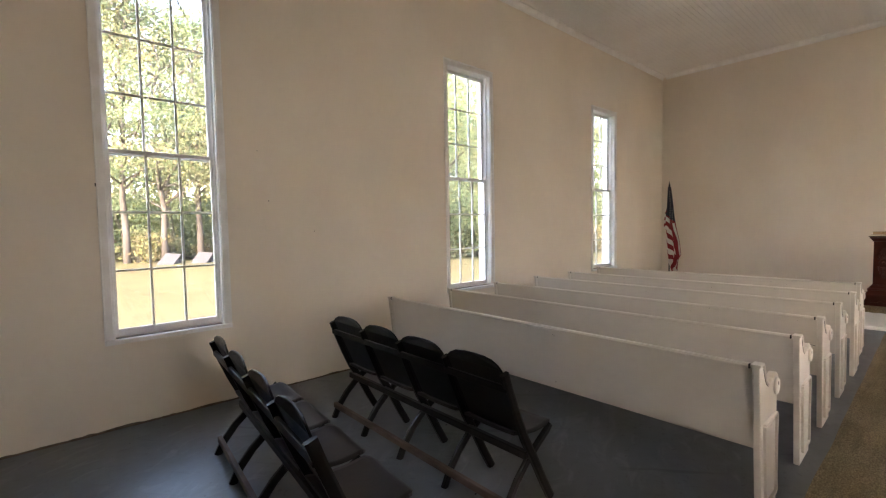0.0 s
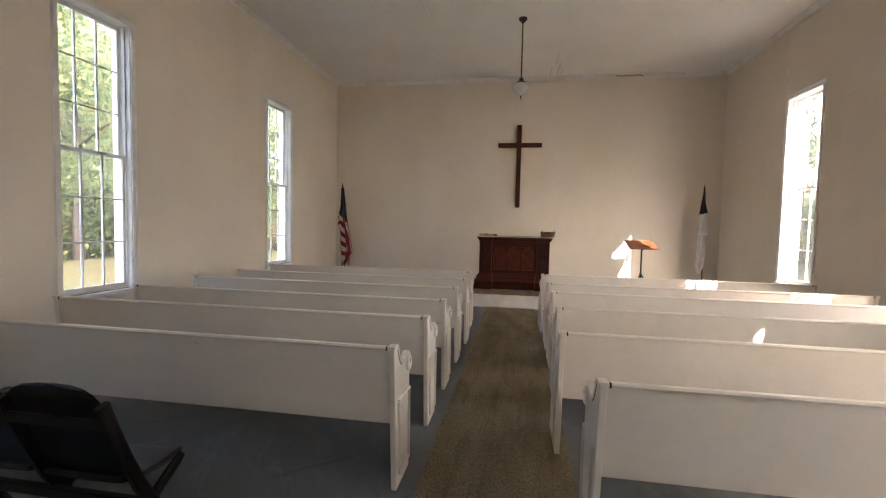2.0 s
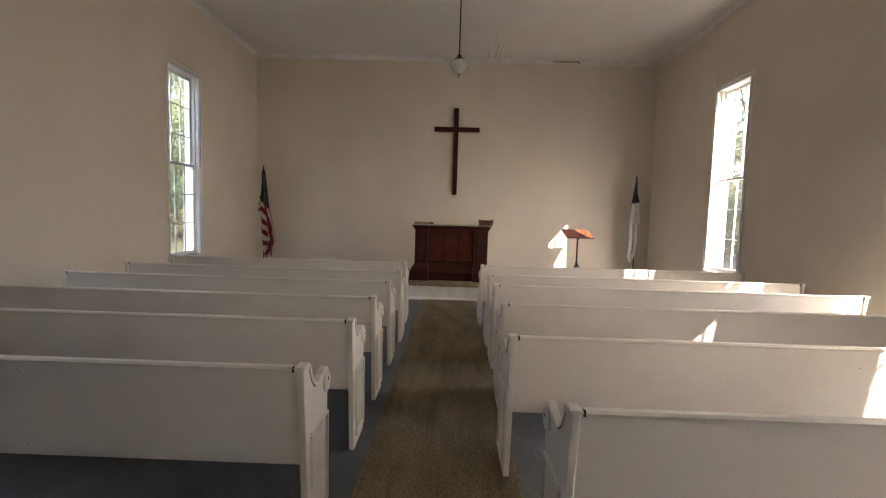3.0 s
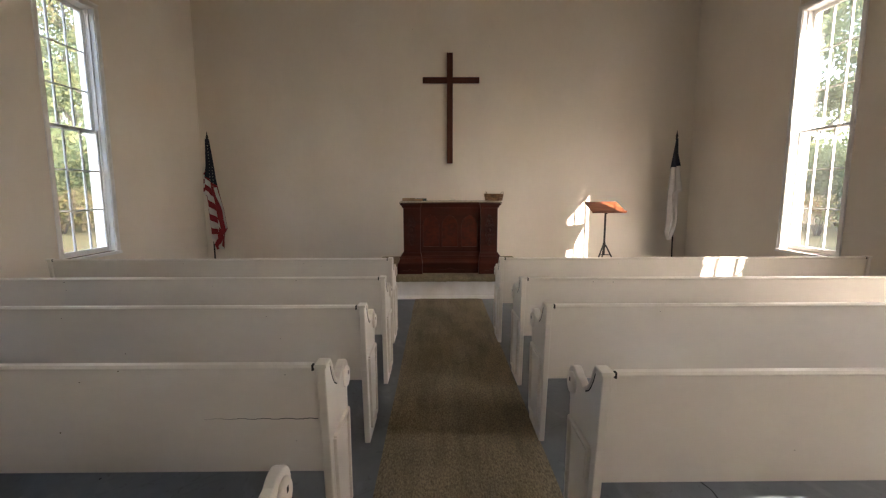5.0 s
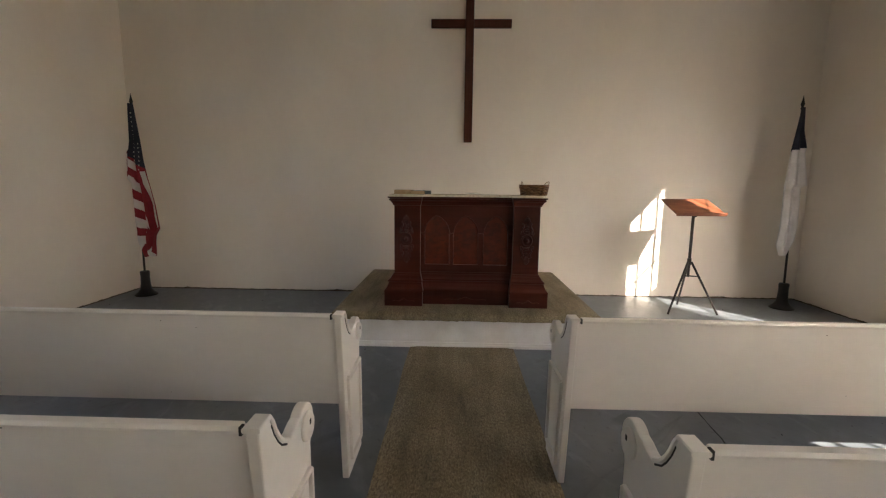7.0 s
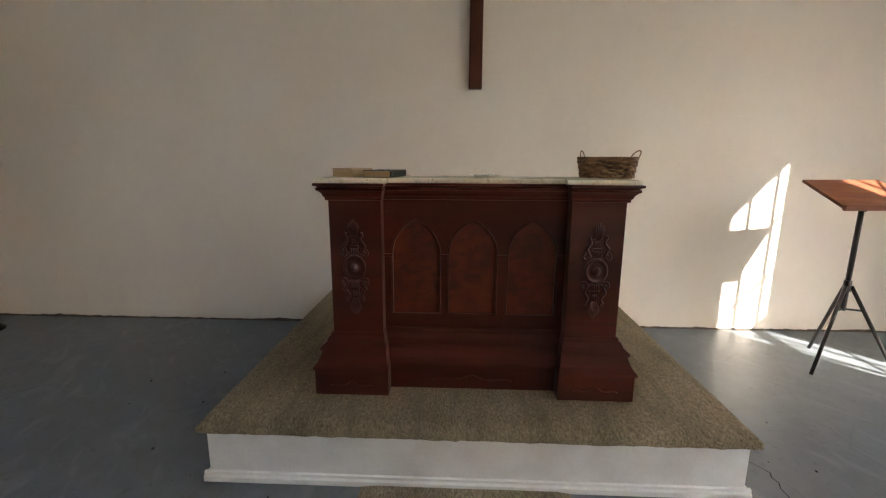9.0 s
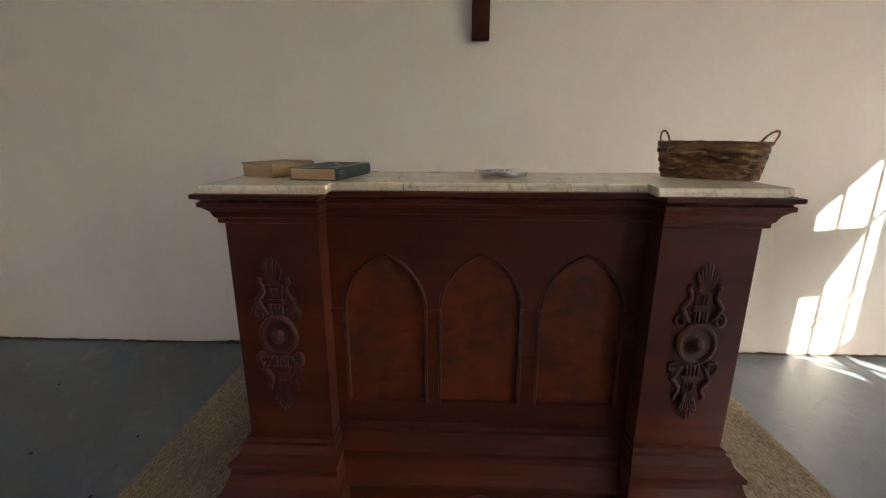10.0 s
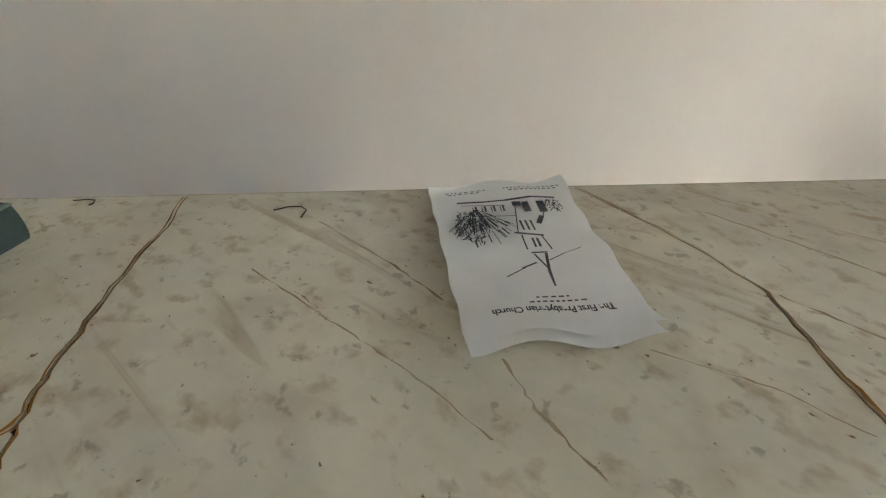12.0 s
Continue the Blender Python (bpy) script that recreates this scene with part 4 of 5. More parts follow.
vein([(0.263, 0.158), (0.205, 0.092), (0.160, 0.038), (0.110, -0.008)], 0.0013, 5)
vein([(0.330, 0.120), (0.262, 0.052), (0.215, 0.012)], 0.0016, 6)
vein([(0.167, -0.015), (0.128, -0.030), (0.089, -0.054)], 0.0016, 7)
vein([(0.235, 0.120), (0.216, 0.100), (0.214, 0.080)], 0.0012, 8)
vein([(0.215, -0.215), (0.160, -0.262), (0.120, -0.330)], 0.0022, 9)
vein([(0.330, -0.225), (0.255, -0.290), (0.180, -0.350)], 0.0018, 10)
vein([(0.170, -0.105), (0.140, -0.160), (0.105, -0.195)], 0.0014, 11)

# ---- things on the pulpit ----
MZ = PZ + TOPZ


def book(name, m, w, l, h, cover, label):
    """A closed book: spine along x at y = 0, fore edge at y = w."""
    b = thing(name, m, label, "book")
    part("page_block", boxed(0.0012, l - 0.003, 0.003, w - 0.004, 0.0028, h - 0.0028, edge=0.001), PAGES, b, "yellowed page edges")
    part("cover", boxed(0, l, 0.003, w, 0, 0.003, edge=0.001), cover, b)
    part("cover", boxed(0, l, 0.003, w, h - 0.003, h, edge=0.001), cover, b)
    bm = bmesh.new()
    pts = [(0.003, 0.0005)] + [(0.003 - 0.0045 * math.sin(math.pi * i / 8) ** 0.6, h * i / 8) for i in range(1, 8)] + [(0.003, h - 0.0005)]
    inner = [(0.0034, h - 0.001), (0.0034, 0.001)]
    prism(bm, pts + inner, "x", 0, l)
    part("spine", bm, cover, b)
    return b


# the spine runs from the near right corner away
green = book("green_book", pose(9.316, 0.455, MZ, 0, 0, -12), 0.140, 0.222, 0.034, GREEN, "worn dark green hardback book lying on the marble")
bm = bmesh.new()
rng = random.Random(31)
edge = [(0.062 + i * 0.0062, 0.0150 + 0.0045 * noise.noise(Vector((i * 0.7, 3, 0))) + rng.uniform(-0.0012, 0.0012)) for i in range(22)]
for (a, b), (c, d) in zip(edge, edge[1:]):
    bm.faces.new([bm.verts.new(q) for q in ((a, 0.0005, 0.0343), (c, 0.0005, 0.0343), (c, d, 0.0343), (a, b, 0.0343))])
part("torn_patch", bm, PAGES, green, "torn pale patches in the cover")
bm = bmesh.new()
box(bm, 0.002, 0.220, 0.010, 0.036, 0.0339, 0.03415)
part("faded_strip", bm, material("faded grey green cloth strip", (0.17, 0.20, 0.16), (0.10, 0.13, 0.11), big=20, fine=120, rough=0.8), green, "faded strip beside the spine")
bm = bmesh.new()
for j, spans in enumerate((((0.020, 0.026), (0.028, 0.036), (0.039, 0.043)), ((0.020, 0.028), (0.031, 0.043)), ((0.022, 0.030), (0.033, 0.040)))):
    for a, b in spans:
        box(bm, a, b, -0.00185 + 0.0004 * abs(j - 1), -0.0005, 0.0085 + j * 0.0075, 0.0105 + j * 0.0075)
part("spine_lettering", bm, material("faded cream lettering", (0.30, 0.31, 0.24), (0.12, 0.14, 0.11), big=60, fine=150, rough=0.8), green, "faded spine lettering as bars")
FADED = material("faded grey green cloth", (0.17, 0.20, 0.16), (0.10, 0.13, 0.11), big=20, fine=120, rough=0.8)
bm = bmesh.new()
bm.faces.new([bm.verts.new(q) for q in ((0.060, 0.012, 0.0345), (0.104, 0.016, 0.0346), (0.098, 0.052, 0.0400), (0.078, 0.044, 0.0392), (0.066, 0.030, 0.0362))])
part("torn_flap", bm, FADED, green, "curled torn flap of cover cloth")
part("tear", prism(bmesh.new(), [(0.076, 0.040), (0.100, 0.050), (0.096, 0.062), (0.082, 0.058)], "z", 0.0335, 0.0342), CRACK_SHADE, green, "dark hole under the torn cloth")
part("torn_corner", prism(bmesh.new(), [(0.001, 0.066), (0.013, 0.070), (0.010, 0.092), (0.016, 0.112), (0.009, 0.138), (0.001, 0.138)], "z", 0.0335, 0.0344), PAGES, green, "torn pale strip at the cover's end")
part("paper_scrap", prism(bmesh.new(), [(0.160, 0.080), (0.170, 0.080), (0.170, 0.089), (0.163, 0.088)], "z", 0.0335, 0.0344), PAPER, green, "small white scrap stuck to the cover")
for x0, x1 in ((0.0, 0.012), (0.196, 0.221)):
    part("worn_end", boxed(x0, x1, -0.0018, 0.003, 0.0325, 0.0343), FADED, green)
book("tan_book", pose(9.376, 0.652, MZ, 0, 0, -26), 0.126, 0.165, 0.040, TAN, "worn tan hardback book with yellowed pages")

# folded paper
PAPER_AT = pose(9.490, 0.008, MZ + 0.002, 0, 0, 4)
paper = thing("folded_leaflet", PAPER_AT, "crumpled white printed leaflet lying on the marble", "paper")
PH, PW = 0.1035, 0.0625


def swell(a, b):
    """The leaflet's height over the marble."""
    return 0.0035 + 0.003 * math.sin(a * 24 + b * 12) ** 2 + 0.006 * max(0, (-a - 0.05) / 0.055) ** 2 * (0.35 + 0.65 * math.sin(b * 42 + 0.7) ** 2) + 0.005 * max(0, (a - 0.075) / 0.03) * math.cos(b * 45) ** 2 + 0.002 * noise.noise(Vector((a * 30, b * 30, 0)))


for lift, name in ((0.0, "back_leaf"), (0.0022, "front_leaf")):
    bm = bmesh.new()
    bmesh.ops.create_grid(bm, x_segments=36, y_segments=24, size=1, matrix=Matrix.Diagonal((PH, PW, 1, 1)))
    for v in bm.verts:
        a, b = v.co.x, v.co.y
        grow = 1 + 0.045 * a / PH
        v.co.z = swell(a, b) + lift * (1 + max(0, -a - 0.06) * 40)
        v.co.x = a + (0.003 * math.sin(b * 70) if abs(a) > PH - 0.003 else 0) + (0.004 if lift else 0)
        v.co.y = b * grow + (0.0008 * math.sin(a * 130) if abs(b) > PW - 0.003 else 0)
    for f in bm.faces:
        f.smooth = True
    part(name, bm, PAPER, paper)


def printed(name, polys, label):
    """Flat printed shapes that follow the leaflet: lists of (along, across) in the leaflet's own frame."""
    bm = bmesh.new()
    for poly in polys:
        vs = [bm.verts.new((a, b, swell(a, b) + 0.0045)) for a, b in poly]
        bm.faces.new(vs)
    tagged(part(name, bm, INK, paper, label), label, kind="stuff")


def bar(a, b, da, db):
    return [(a - da, b - db), (a + da, b - db), (a + da, b + db), (a - da, b + db)]


def stroke(p, q, w):
    d = Vector((q[0] - p[0], q[1] - p[1])).normalized()
    n = Vector((-d.y, d.x)) * w
    return [(p[0] + n.x, p[1] + n.y), (q[0] + n.x, q[1] + n.y), (q[0] - n.x, q[1] - n.y), (p[0] - n.x, p[1] - n.y)]


# eaves, walls and windows of the nave
polys = [stroke((0.069, 0.043), (0.0665, 0.020), 0.0013), stroke((0.0665, 0.020), (0.068, 0.0), 0.0011), stroke((0.068, 0.0), (0.072, -0.024), 0.0014), stroke((0.072, -0.024), (0.070, -0.046), 0.0011)]
polys += [stroke((0.063, 0.040), (0.060, 0.002), 0.0004), stroke((0.044, 0.030), (0.043, -0.004), 0.0004)]
for b0 in (0.028, 0.020, 0.012, 0.004):
    polys += [bar(0.0555, b0, 0.0042, 0.0009), bar(0.0550, b0 + 0.0026, 0.0040, 0.0004)]
# tower in stages, set on the ridge and tapering towards the spire
polys += [bar(0.057, -0.0165, 0.0075, 0.0030), bar(0.056, -0.0300, 0.0085, 0.0034), bar(0.062, -0.0090, 0.0032, 0.0040)]
polys += [stroke((0.066, -0.008), (0.016, 0.001), 0.0005), stroke((0.066, -0.037), (0.034, -0.024), 0.0005), stroke((0.042, -0.026), (0.030, -0.020), 0.0022)]
for b0 in (-0.0050, -0.0095, -0.0140):
    polys.append(bar(0.0275, b0, 0.0075, 0.0009))
polys += [stroke((0.0165, 0.004), (0.0125, -0.019), 0.0011), stroke((0.013, -0.001), (-0.005, -0.001), 0.0006), stroke((0.012, -0.017), (-0.007, -0.0195), 0.0006)]
polys += [bar(0.0035, -0.0085, 0.0058, 0.0009), bar(0.0035, -0.0122, 0.0058, 0.0010), stroke((-0.009, -0.003), (-0.010, -0.015), 0.0008)]
polys += [stroke((-0.011, -0.0045), (-0.034, -0.0090), 0.0007), stroke((-0.011, -0.0135), (-0.036, -0.0080), 0.0011), stroke((-0.034, -0.0090), (-0.054, -0.0062), 0.0006), stroke((-0.036, -0.0075), (-0.054, -0.0062), 0.0006)]
# hill lines behind the spire
polys += [stroke((-0.0385, 0.0227), (-0.0290, 0.0070), 0.0005), stroke((-0.0300, 0.0100), (-0.0225, -0.0030), 0.0008), stroke((-0.0210, -0.0130), (-0.0150, -0.0260), 0.0005), stroke((-0.0150, -0.0260), (-0.0090, -0.0415), 0.0003)]
rng = random.Random(12)
# the large tree's strokes fan out from its trunk
for i in range(120):
    ang = rng.uniform(-0.95, 0.75)
    r0 = rng.uniform(0.002, 0.044)
    ln = rng.uniform(0.006, 0.015)
    a0, b0 = 0.058 - r0 * math.cos(ang), 0.030 + r0 * 0.8 * math.sin(ang)
    polys.append(stroke((a0, b0), (a0 - ln * math.cos(ang), b0 + ln * 0.75 * math.sin(ang)), rng.uniform(0.0002, 0.00055)))
for i in range(170):
    turn, far = rng.uniform(0, 6.28), rng.random() ** 0.6
    a0, b0 = 0.030 + 0.026 * far * math.cos(turn), 0.036 + 0.014 * far * math.sin(turn)
    polys.append(stroke((a0, b0), (a0 + rng.uniform(-0.007, 0.002), b0 + rng.uniform(-0.002, 0.005)), rng.uniform(0.0002, 0.0006)))
for i in range(34):
    a0, b0 = rng.uniform(0.050, 0.068), rng.uniform(-0.047, -0.036)
    polys.append(stroke((a0, b0), (a0 + rng.uniform(-0.007, 0.002), b0 + rng.uniform(-0.004, 0.004)), 0.0004))
printed("drawing", polys, "grey ink drawing of a steepled building")
polys = []
for row_a, spans in ((0.0890, ((0.014, 0.050), (-0.056, -0.004))), (0.0855, ((0.020, 0.048), (-0.052, -0.006))), (-0.0645, ((-0.012, 0.008),)), (-0.0690, ((-0.0225, 0.0165),))):
    for b0, b1 in spans:
        bb = b0
        while bb < b1:
            step = rng.uniform(0.002, 0.005)
            polys.append(bar(row_a, bb + step / 2, 0.0007, step / 2 * 0.8))
            bb += step + 0.001
printed("small_print", polys, "lines of small print as bars")
curve = bpy.data.curves.new("heading", "FONT")
curve.body, curve.size, curve.align_x = "The First Presbyterian Church", 0.0078, "CENTER"
curve.offset = 0.00022
title = new("heading", curve)
bpy.context.view_layer.update()
flat = bpy.data.meshes.new_from_object(title.evaluated_get(bpy.context.evaluated_depsgraph_get()))
bpy.data.objects.remove(title)
flat.name = "heading"
flat.materials.clear()
flat.materials.append(INK)
for v in flat.vertices:
    # read from the far side: its right is towards +y, its top towards the near edge
    a, b = -0.0785 - v.co.y, 0.004 + v.co.x * 0.80
    v.co = (a, b, swell(a, b) + 0.0088)
head = tagged(new("heading", flat), "printed church title")
head.parent = paper


# stray threads
for pts in ([(9.571, 0.222), (9.577, 0.210), (9.577, 0.198), (9.570, 0.192), (9.557, 0.194)], [(9.599, 0.417), (9.601, 0.405), (9.599, 0.397), (9.592, 0.395), (9.589, 0.397)]):
    bm = bmesh.new()
    tube(bm, [(a, b, MZ + 0.0010) for a, b in pts], 0.0007, 6)
    solid("thread", bm, IRON, "short dark thread lying on the marble", "thread")


# basket
def basket(m):
    b = thing("basket", m, "brown woven wicker basket with two small handles", "basket")
    L, W, H = 0.118, 0.072, 0.098

    def rim(t, grow):
        c, s = math.cos(t), math.sin(t)
        k = 1 / (abs(c) ** 4 + abs(s) ** 4) ** 0.25
        return Vector((W * grow * c * k, L * grow * s * k, 0))

    n = 22
    for r in range(6):
        z0, z1 = 0.84 * H * r / 6, 0.84 * H * (r + 1) / 6 + 0.003
        g = 1 + 0.15 * r / 7
        bm = bmesh.new()
        ring = []
        for i in range(n * 4):
            t = 2 * math.pi * i / (n * 4)
            out = 0.0060 * math.tanh(2.5 * math.cos(n * t / 2 + math.pi * r)) + 0.0022 * noise.noise(Vector((i * 0.7, r * 3, 0)))
            p = rim(t, g)
            d = p.normalized()
            ring.append([bm.verts.new(p + d * (out + o) + Vector((0, 0, z + 0.005 * noise.noise(Vector((i * 0.4, r * 5, 2)))))) for o, z in ((0, z0), (0.0022, (z0 * 2 + z1) / 3), (0.0022, (z0 + z1 * 2) / 3), (0, z1), (-0.004, z1), (-0.004, z0))])
        for i in range(n * 4):
            q0, q1 = ring[i], ring[(i + 1) % (n * 4)]
            for j in range(6):
                bm.faces.new((q0[j], q1[j], q1[(j + 1) % 6], q0[(j + 1) % 6]))
        bmesh.ops.recalc_face_normals(bm, faces=bm.faces)
        part("strand", bm, WICKER, b)
    for i in range(n // 2):
        t = 2 * math.pi * (i + 0.5) / (n // 2)
        part("stake", tube(bmesh.new(), [rim(t, 0.985), rim(t, 1.135) + Vector((0, 0, H + 0.004))], 0.003, 6), WICKER, b)
    # flat hoop round the top
    bm, ring = bmesh.new(), []
    for i in range(90):
        t = 2 * math.pi * i / 90
        d = rim(t, 1).normalized()
        wob = 0.0012 * noise.noise(Vector((i * 0.35, 4, 1)))
        ring.append([bm.verts.new(rim(t, g) + d * (o + wob) + Vector((0, 0, z + wob))) for g, o, z in ((1.125, 0.004, H - 0.016), (1.135, 0.0055, H - 0.006), (1.145, 0.004, H + 0.003), (1.145, -0.003, H + 0.003), (1.125, -0.003, H - 0.016))])
    for i in range(90):
        q0, q1 = ring[i], ring[(i + 1) % 90]
        for j in range(5):
            bm.faces.new((q0[j], q1[j], q1[(j + 1) % 5], q0[(j + 1) % 5]))
    bmesh.ops.recalc_face_normals(bm, faces=bm.faces)
    part("rim", bm, WICKER, b)
    bm = bmesh.new()
    prism(bm, [tuple(rim(2 * math.pi * i / 32, 0.97).xy) for i in range(32)], "z", 0.001, 0.006)
    part("bottom", bm, WICKER, b)
    for s in (-1, 1):
        bm = bmesh.new()
        for k in range(2):
            pts = []
            for i in range(17):
                a = math.pi * i / 16
                lean_out = (0.006 if s > 0 else 0.020) * math.sin(a)
                pts.append((0.014 * math.cos(a) + 0.002 * math.sin(i * 1.4 + k * math.pi), s * (L * 1.06 + 0.015 * math.cos(a) + lean_out), H - 0.004 + 0.036 * math.sin(a) ** 0.8 + 0.002 * math.cos(i * 1.4 + k * math.pi)))
            tube(bm, pts, 0.0024, 6)
        part("handle", bm, WICKER, b)
    return b


basket(pose(9.475, -0.593, MZ + 0.001, 0, 0, -34))

# ---- cross ----
cross = thing("wall_cross", pose(EAST - 0.028, 0.022, 0), "large plain dark wooden cross hung on the wall", "cross")
part("upright", boxed(-0.028, 0.026, -0.052, 0.052, 2.012, 3.916, edge=0.006), CROSS, cross)
part("crossbar", boxed(-0.024, 0.024, -0.520, -0.0525, 3.405, 3.505, edge=0.006), CROSS, cross)
part("crossbar", boxed(-0.024, 0.024, 0.0525, 0.480, 3.405, 3.505, edge=0.006), CROSS, cross)

# ---- pendant lamp ----
lamp = thing("pendant_lamp", pose(8.04, 0.022, TOP), "schoolhouse pendant lamp with white opal glass, unlit", "lamp")
part("canopy", lathe(bmesh.new(), [(0.068, 0.0), (0.071, -0.010), (0.066, -0.028), (0.046, -0.050), (0.022, -0.068), (0.014, -0.090), (0.010, -0.100)]), IRON, lamp)
bm = bmesh.new()
tube(bm, [(0, 0, -0.09), (0, 0, -0.985)], 0.009, 8)
for i in range(30):
    lathe(bm, [(0.008, 0), (0.013, 0.008), (0.013, 0.012), (0.008, 0.02)], 8, (0, 0, -0.975 + i * 0.029))
part("stem", bm, IRON, lamp)
part("fitter", lathe(bmesh.new(), [(0.012, -0.968), (0.030, -0.976), (0.034, -0.988), (0.036, -1.008), (0.052, -1.026), (0.078, -1.040), (0.082, -1.052), (0.074, -1.056)]), IRON, lamp)
part("globe", lathe(bmesh.new(), [(0.070, -1.050), (0.098, -1.062), (0.126, -1.080), (0.139, -1.105), (0.141, -1.130), (0.134, -1.152), (0.118, -1.164), (0.112, -1.168), (0.110, -1.176), (0.101, -1.198), (0.080, -1.216), (0.066, -1.222), (0.062, -1.232), (0.044, -1.250), (0.012, -1.260)], 32), OPAL, lamp, "white stepped opal glass globe")
part("finial", lathe(bmesh.new(), [(0.014, -1.258), (0.012, -1.272), (0.007, -1.278), (0.009, -1.300), (0.008, -1.312), (0.004, -1.318)], 10), IRON, lamp)


# ---- flags ----
def flagstand(name, m, tilt, label):
    f = thing(name, m, label, "flag")
    part("base", lathe(bmesh.new(), [(0.132, 0.0), (0.134, 0.008), (0.118, 0.022), (0.090, 0.045), (0.066, 0.085), (0.056, 0.15), (0.052, 0.24), (0.056, 0.30), (0.050, 0.315), (0.020, 0.318)], 24), IRON, f)
    bm = bmesh.new()
    top = Vector((tilt[0], tilt[1], 2.38))
    tube(bm, [(0, 0, 0.31), top], 0.013, 10)
    part("pole", bm, IRON, f)
    bm = bmesh.new()
    lathe(bm, [(0.014, 0.0), (0.020, 0.01), (0.012, 0.03), (0.022, 0.06), (0.012, 0.10), (0.002, 0.16)], 10)
    bmesh.ops.translate(bm, verts=bm.verts, vec=top)
    part("finial", bm, IRON, f)
    return f


def cloth(f, mats, shape, pick, nu=72, nv=90):
    """A hanging cloth: shape(u, v) gives a place, pick(u, v) the cloth's colour."""
    bm = bmesh.new()
    grid = [[bm.verts.new(shape(i / nu, j / nv)) for i in range(nu + 1)] for j in range(nv + 1)]
    for j in range(nv):
        for i in range(nu):
            face = bm.faces.new((grid[j][i], grid[j][i + 1], grid[j + 1][i + 1], grid[j + 1][i]))
            face.smooth = True
            face.material_index = pick((i + 0.5) / nu, (j + 0.5) / nv)
    ob = new("cloth", mesh_of("cloth", bm, *mats))
    ob.parent = f
    thick = ob.modifiers.new("thickness", "SOLIDIFY")
    thick.thickness = 0.003
    return ob


us = flagstand("standing_flag", pose(10.64, 4.175, 0), (0.055, 0.03), "stars and stripes flag hanging from a floor pole")


def along(table, v):
    """Straight steps between the rows (place, value) of a table."""
    for (a, p), (b, q) in zip(table, table[1:]):
        if v <= b:
            return p + (q - p) * (v - a) / (b - a)
    return table[-1][1]


# distance below the finial's tip, and how far the cloth reaches to either side of the pole
US_LEFT = [(0.13, 0.012), (0.58, 0.037), (0.68, 0.060), (0.71, 0.084), (1.04, 0.115), (1.10, 0.060), (1.55, 0.044), (1.80, 0.006), (1.98, -0.087)]
US_RIGHT = [(0.13, -0.050), (0.58, -0.103), (0.83, -0.130), (1.05, -0.172), (1.36, -0.245), (1.66, -0.290), (1.74, -0.235), (1.98, -0.190)]


def us_shape(u, v):
    d = 0.13 + 1.85 * v
    a, b = along(US_LEFT, d), along(US_RIGHT, d)
    fold = math.sin(u * 14.5 + 2.2 * v) * (0.016 + 0.050 * v)
    ragged = 0.05 * v * v * math.sin(u * 9 + 1)
    return (-0.055 + 0.055 * (1 - d / 2.2) + fold, 0.03 * (1 - d / 2.2) + a + (b - a) * u, 2.54 - d - ragged)


def us_pick(u, v):
    d = 0.13 + 1.85 * v
    a, b = along(US_LEFT, d), along(US_RIGHT, d)
    side = a + (b - a) * u
    if side > 0.042 and 0.66 < d < 1.08:
        return 0 if int((d - 0.66) / 0.072) % 2 == 0 else 1
    if d < 0.86 + 0.9 * (-side - 0.06) and side < 0.06:
        return 2
    inset = side - b + 0.006 * math.sin(d * 11)
    if inset < 0.026:
        return 0
    if inset < 0.058:
        return 1 if d > 0.95 else 0
    if inset < 0.120 + 0.02 * math.sin(d * 7):
        return 0
    return 0 if math.floor((d - 1.0 + 1.5 * (side - 0.11)) / 0.105) % 2 == 0 else 1


cloth(us, (RED, WHITE, NAVY), us_shape, us_pick, 150, 240)
for k in range(14):
    for shift in ((0.0, -0.036) if k > 6 else (0.0,)):
        d = 0.25 + k * 0.052
        a, b = along(US_LEFT, d), along(US_RIGHT, d)
        side = -0.035 - 0.018 * d + shift
        c = Vector(us_shape((side - a) / (b - a), (d - 0.13) / 1.85)) + Vector((-0.010, 0, 0))
        bm = bmesh.new()
        pts = [bm.verts.new((c.x, c.y + (0.013 if i % 2 == 0 else 0.006) * math.sin(i * math.pi / 5), c.z + (0.013 if i % 2 == 0 else 0.006) * math.cos(i * math.pi / 5))) for i in range(10)]
        bm.faces.new(pts)
        part("star", bm, WHITE, us)

ch = flagstand("standing_flag", pose(10.57, -3.89, 0), (0.0, 0.04), "white flag with a dark canton on a floor pole")
CH_LEFT = [(0.14, 0.030), (0.64, 0.107), (1.04, 0.140), (1.54, 0.138), (1.75, 0.160), (1.88, 0.110)]
CH_RIGHT = [(0.14, 0.0), (0.40, -0.010), (0.60, -0.058), (0.66, -0.045), (1.03, -0.105), (1.06, -0.035), (1.54, -0.045), (1.70, -0.020), (1.88, 0.070)]


def ch_shape(u, v):
    d = 0.14 + 1.74 * v
    a, b = along(CH_LEFT, d), along(CH_RIGHT, d)
    fold = math.sin(u * 11 + v) * (0.010 + 0.022 * v)
    return (-0.035 + fold, 0.04 * (1 - d / 2.2) + a + (b - a) * u, 2.54 - d)


def ch_pick(u, v):
    return 1 if v < 0.285 - 0.02 * u else 0


cloth(ch, (WHITE, NAVY), ch_shape, ch_pick)

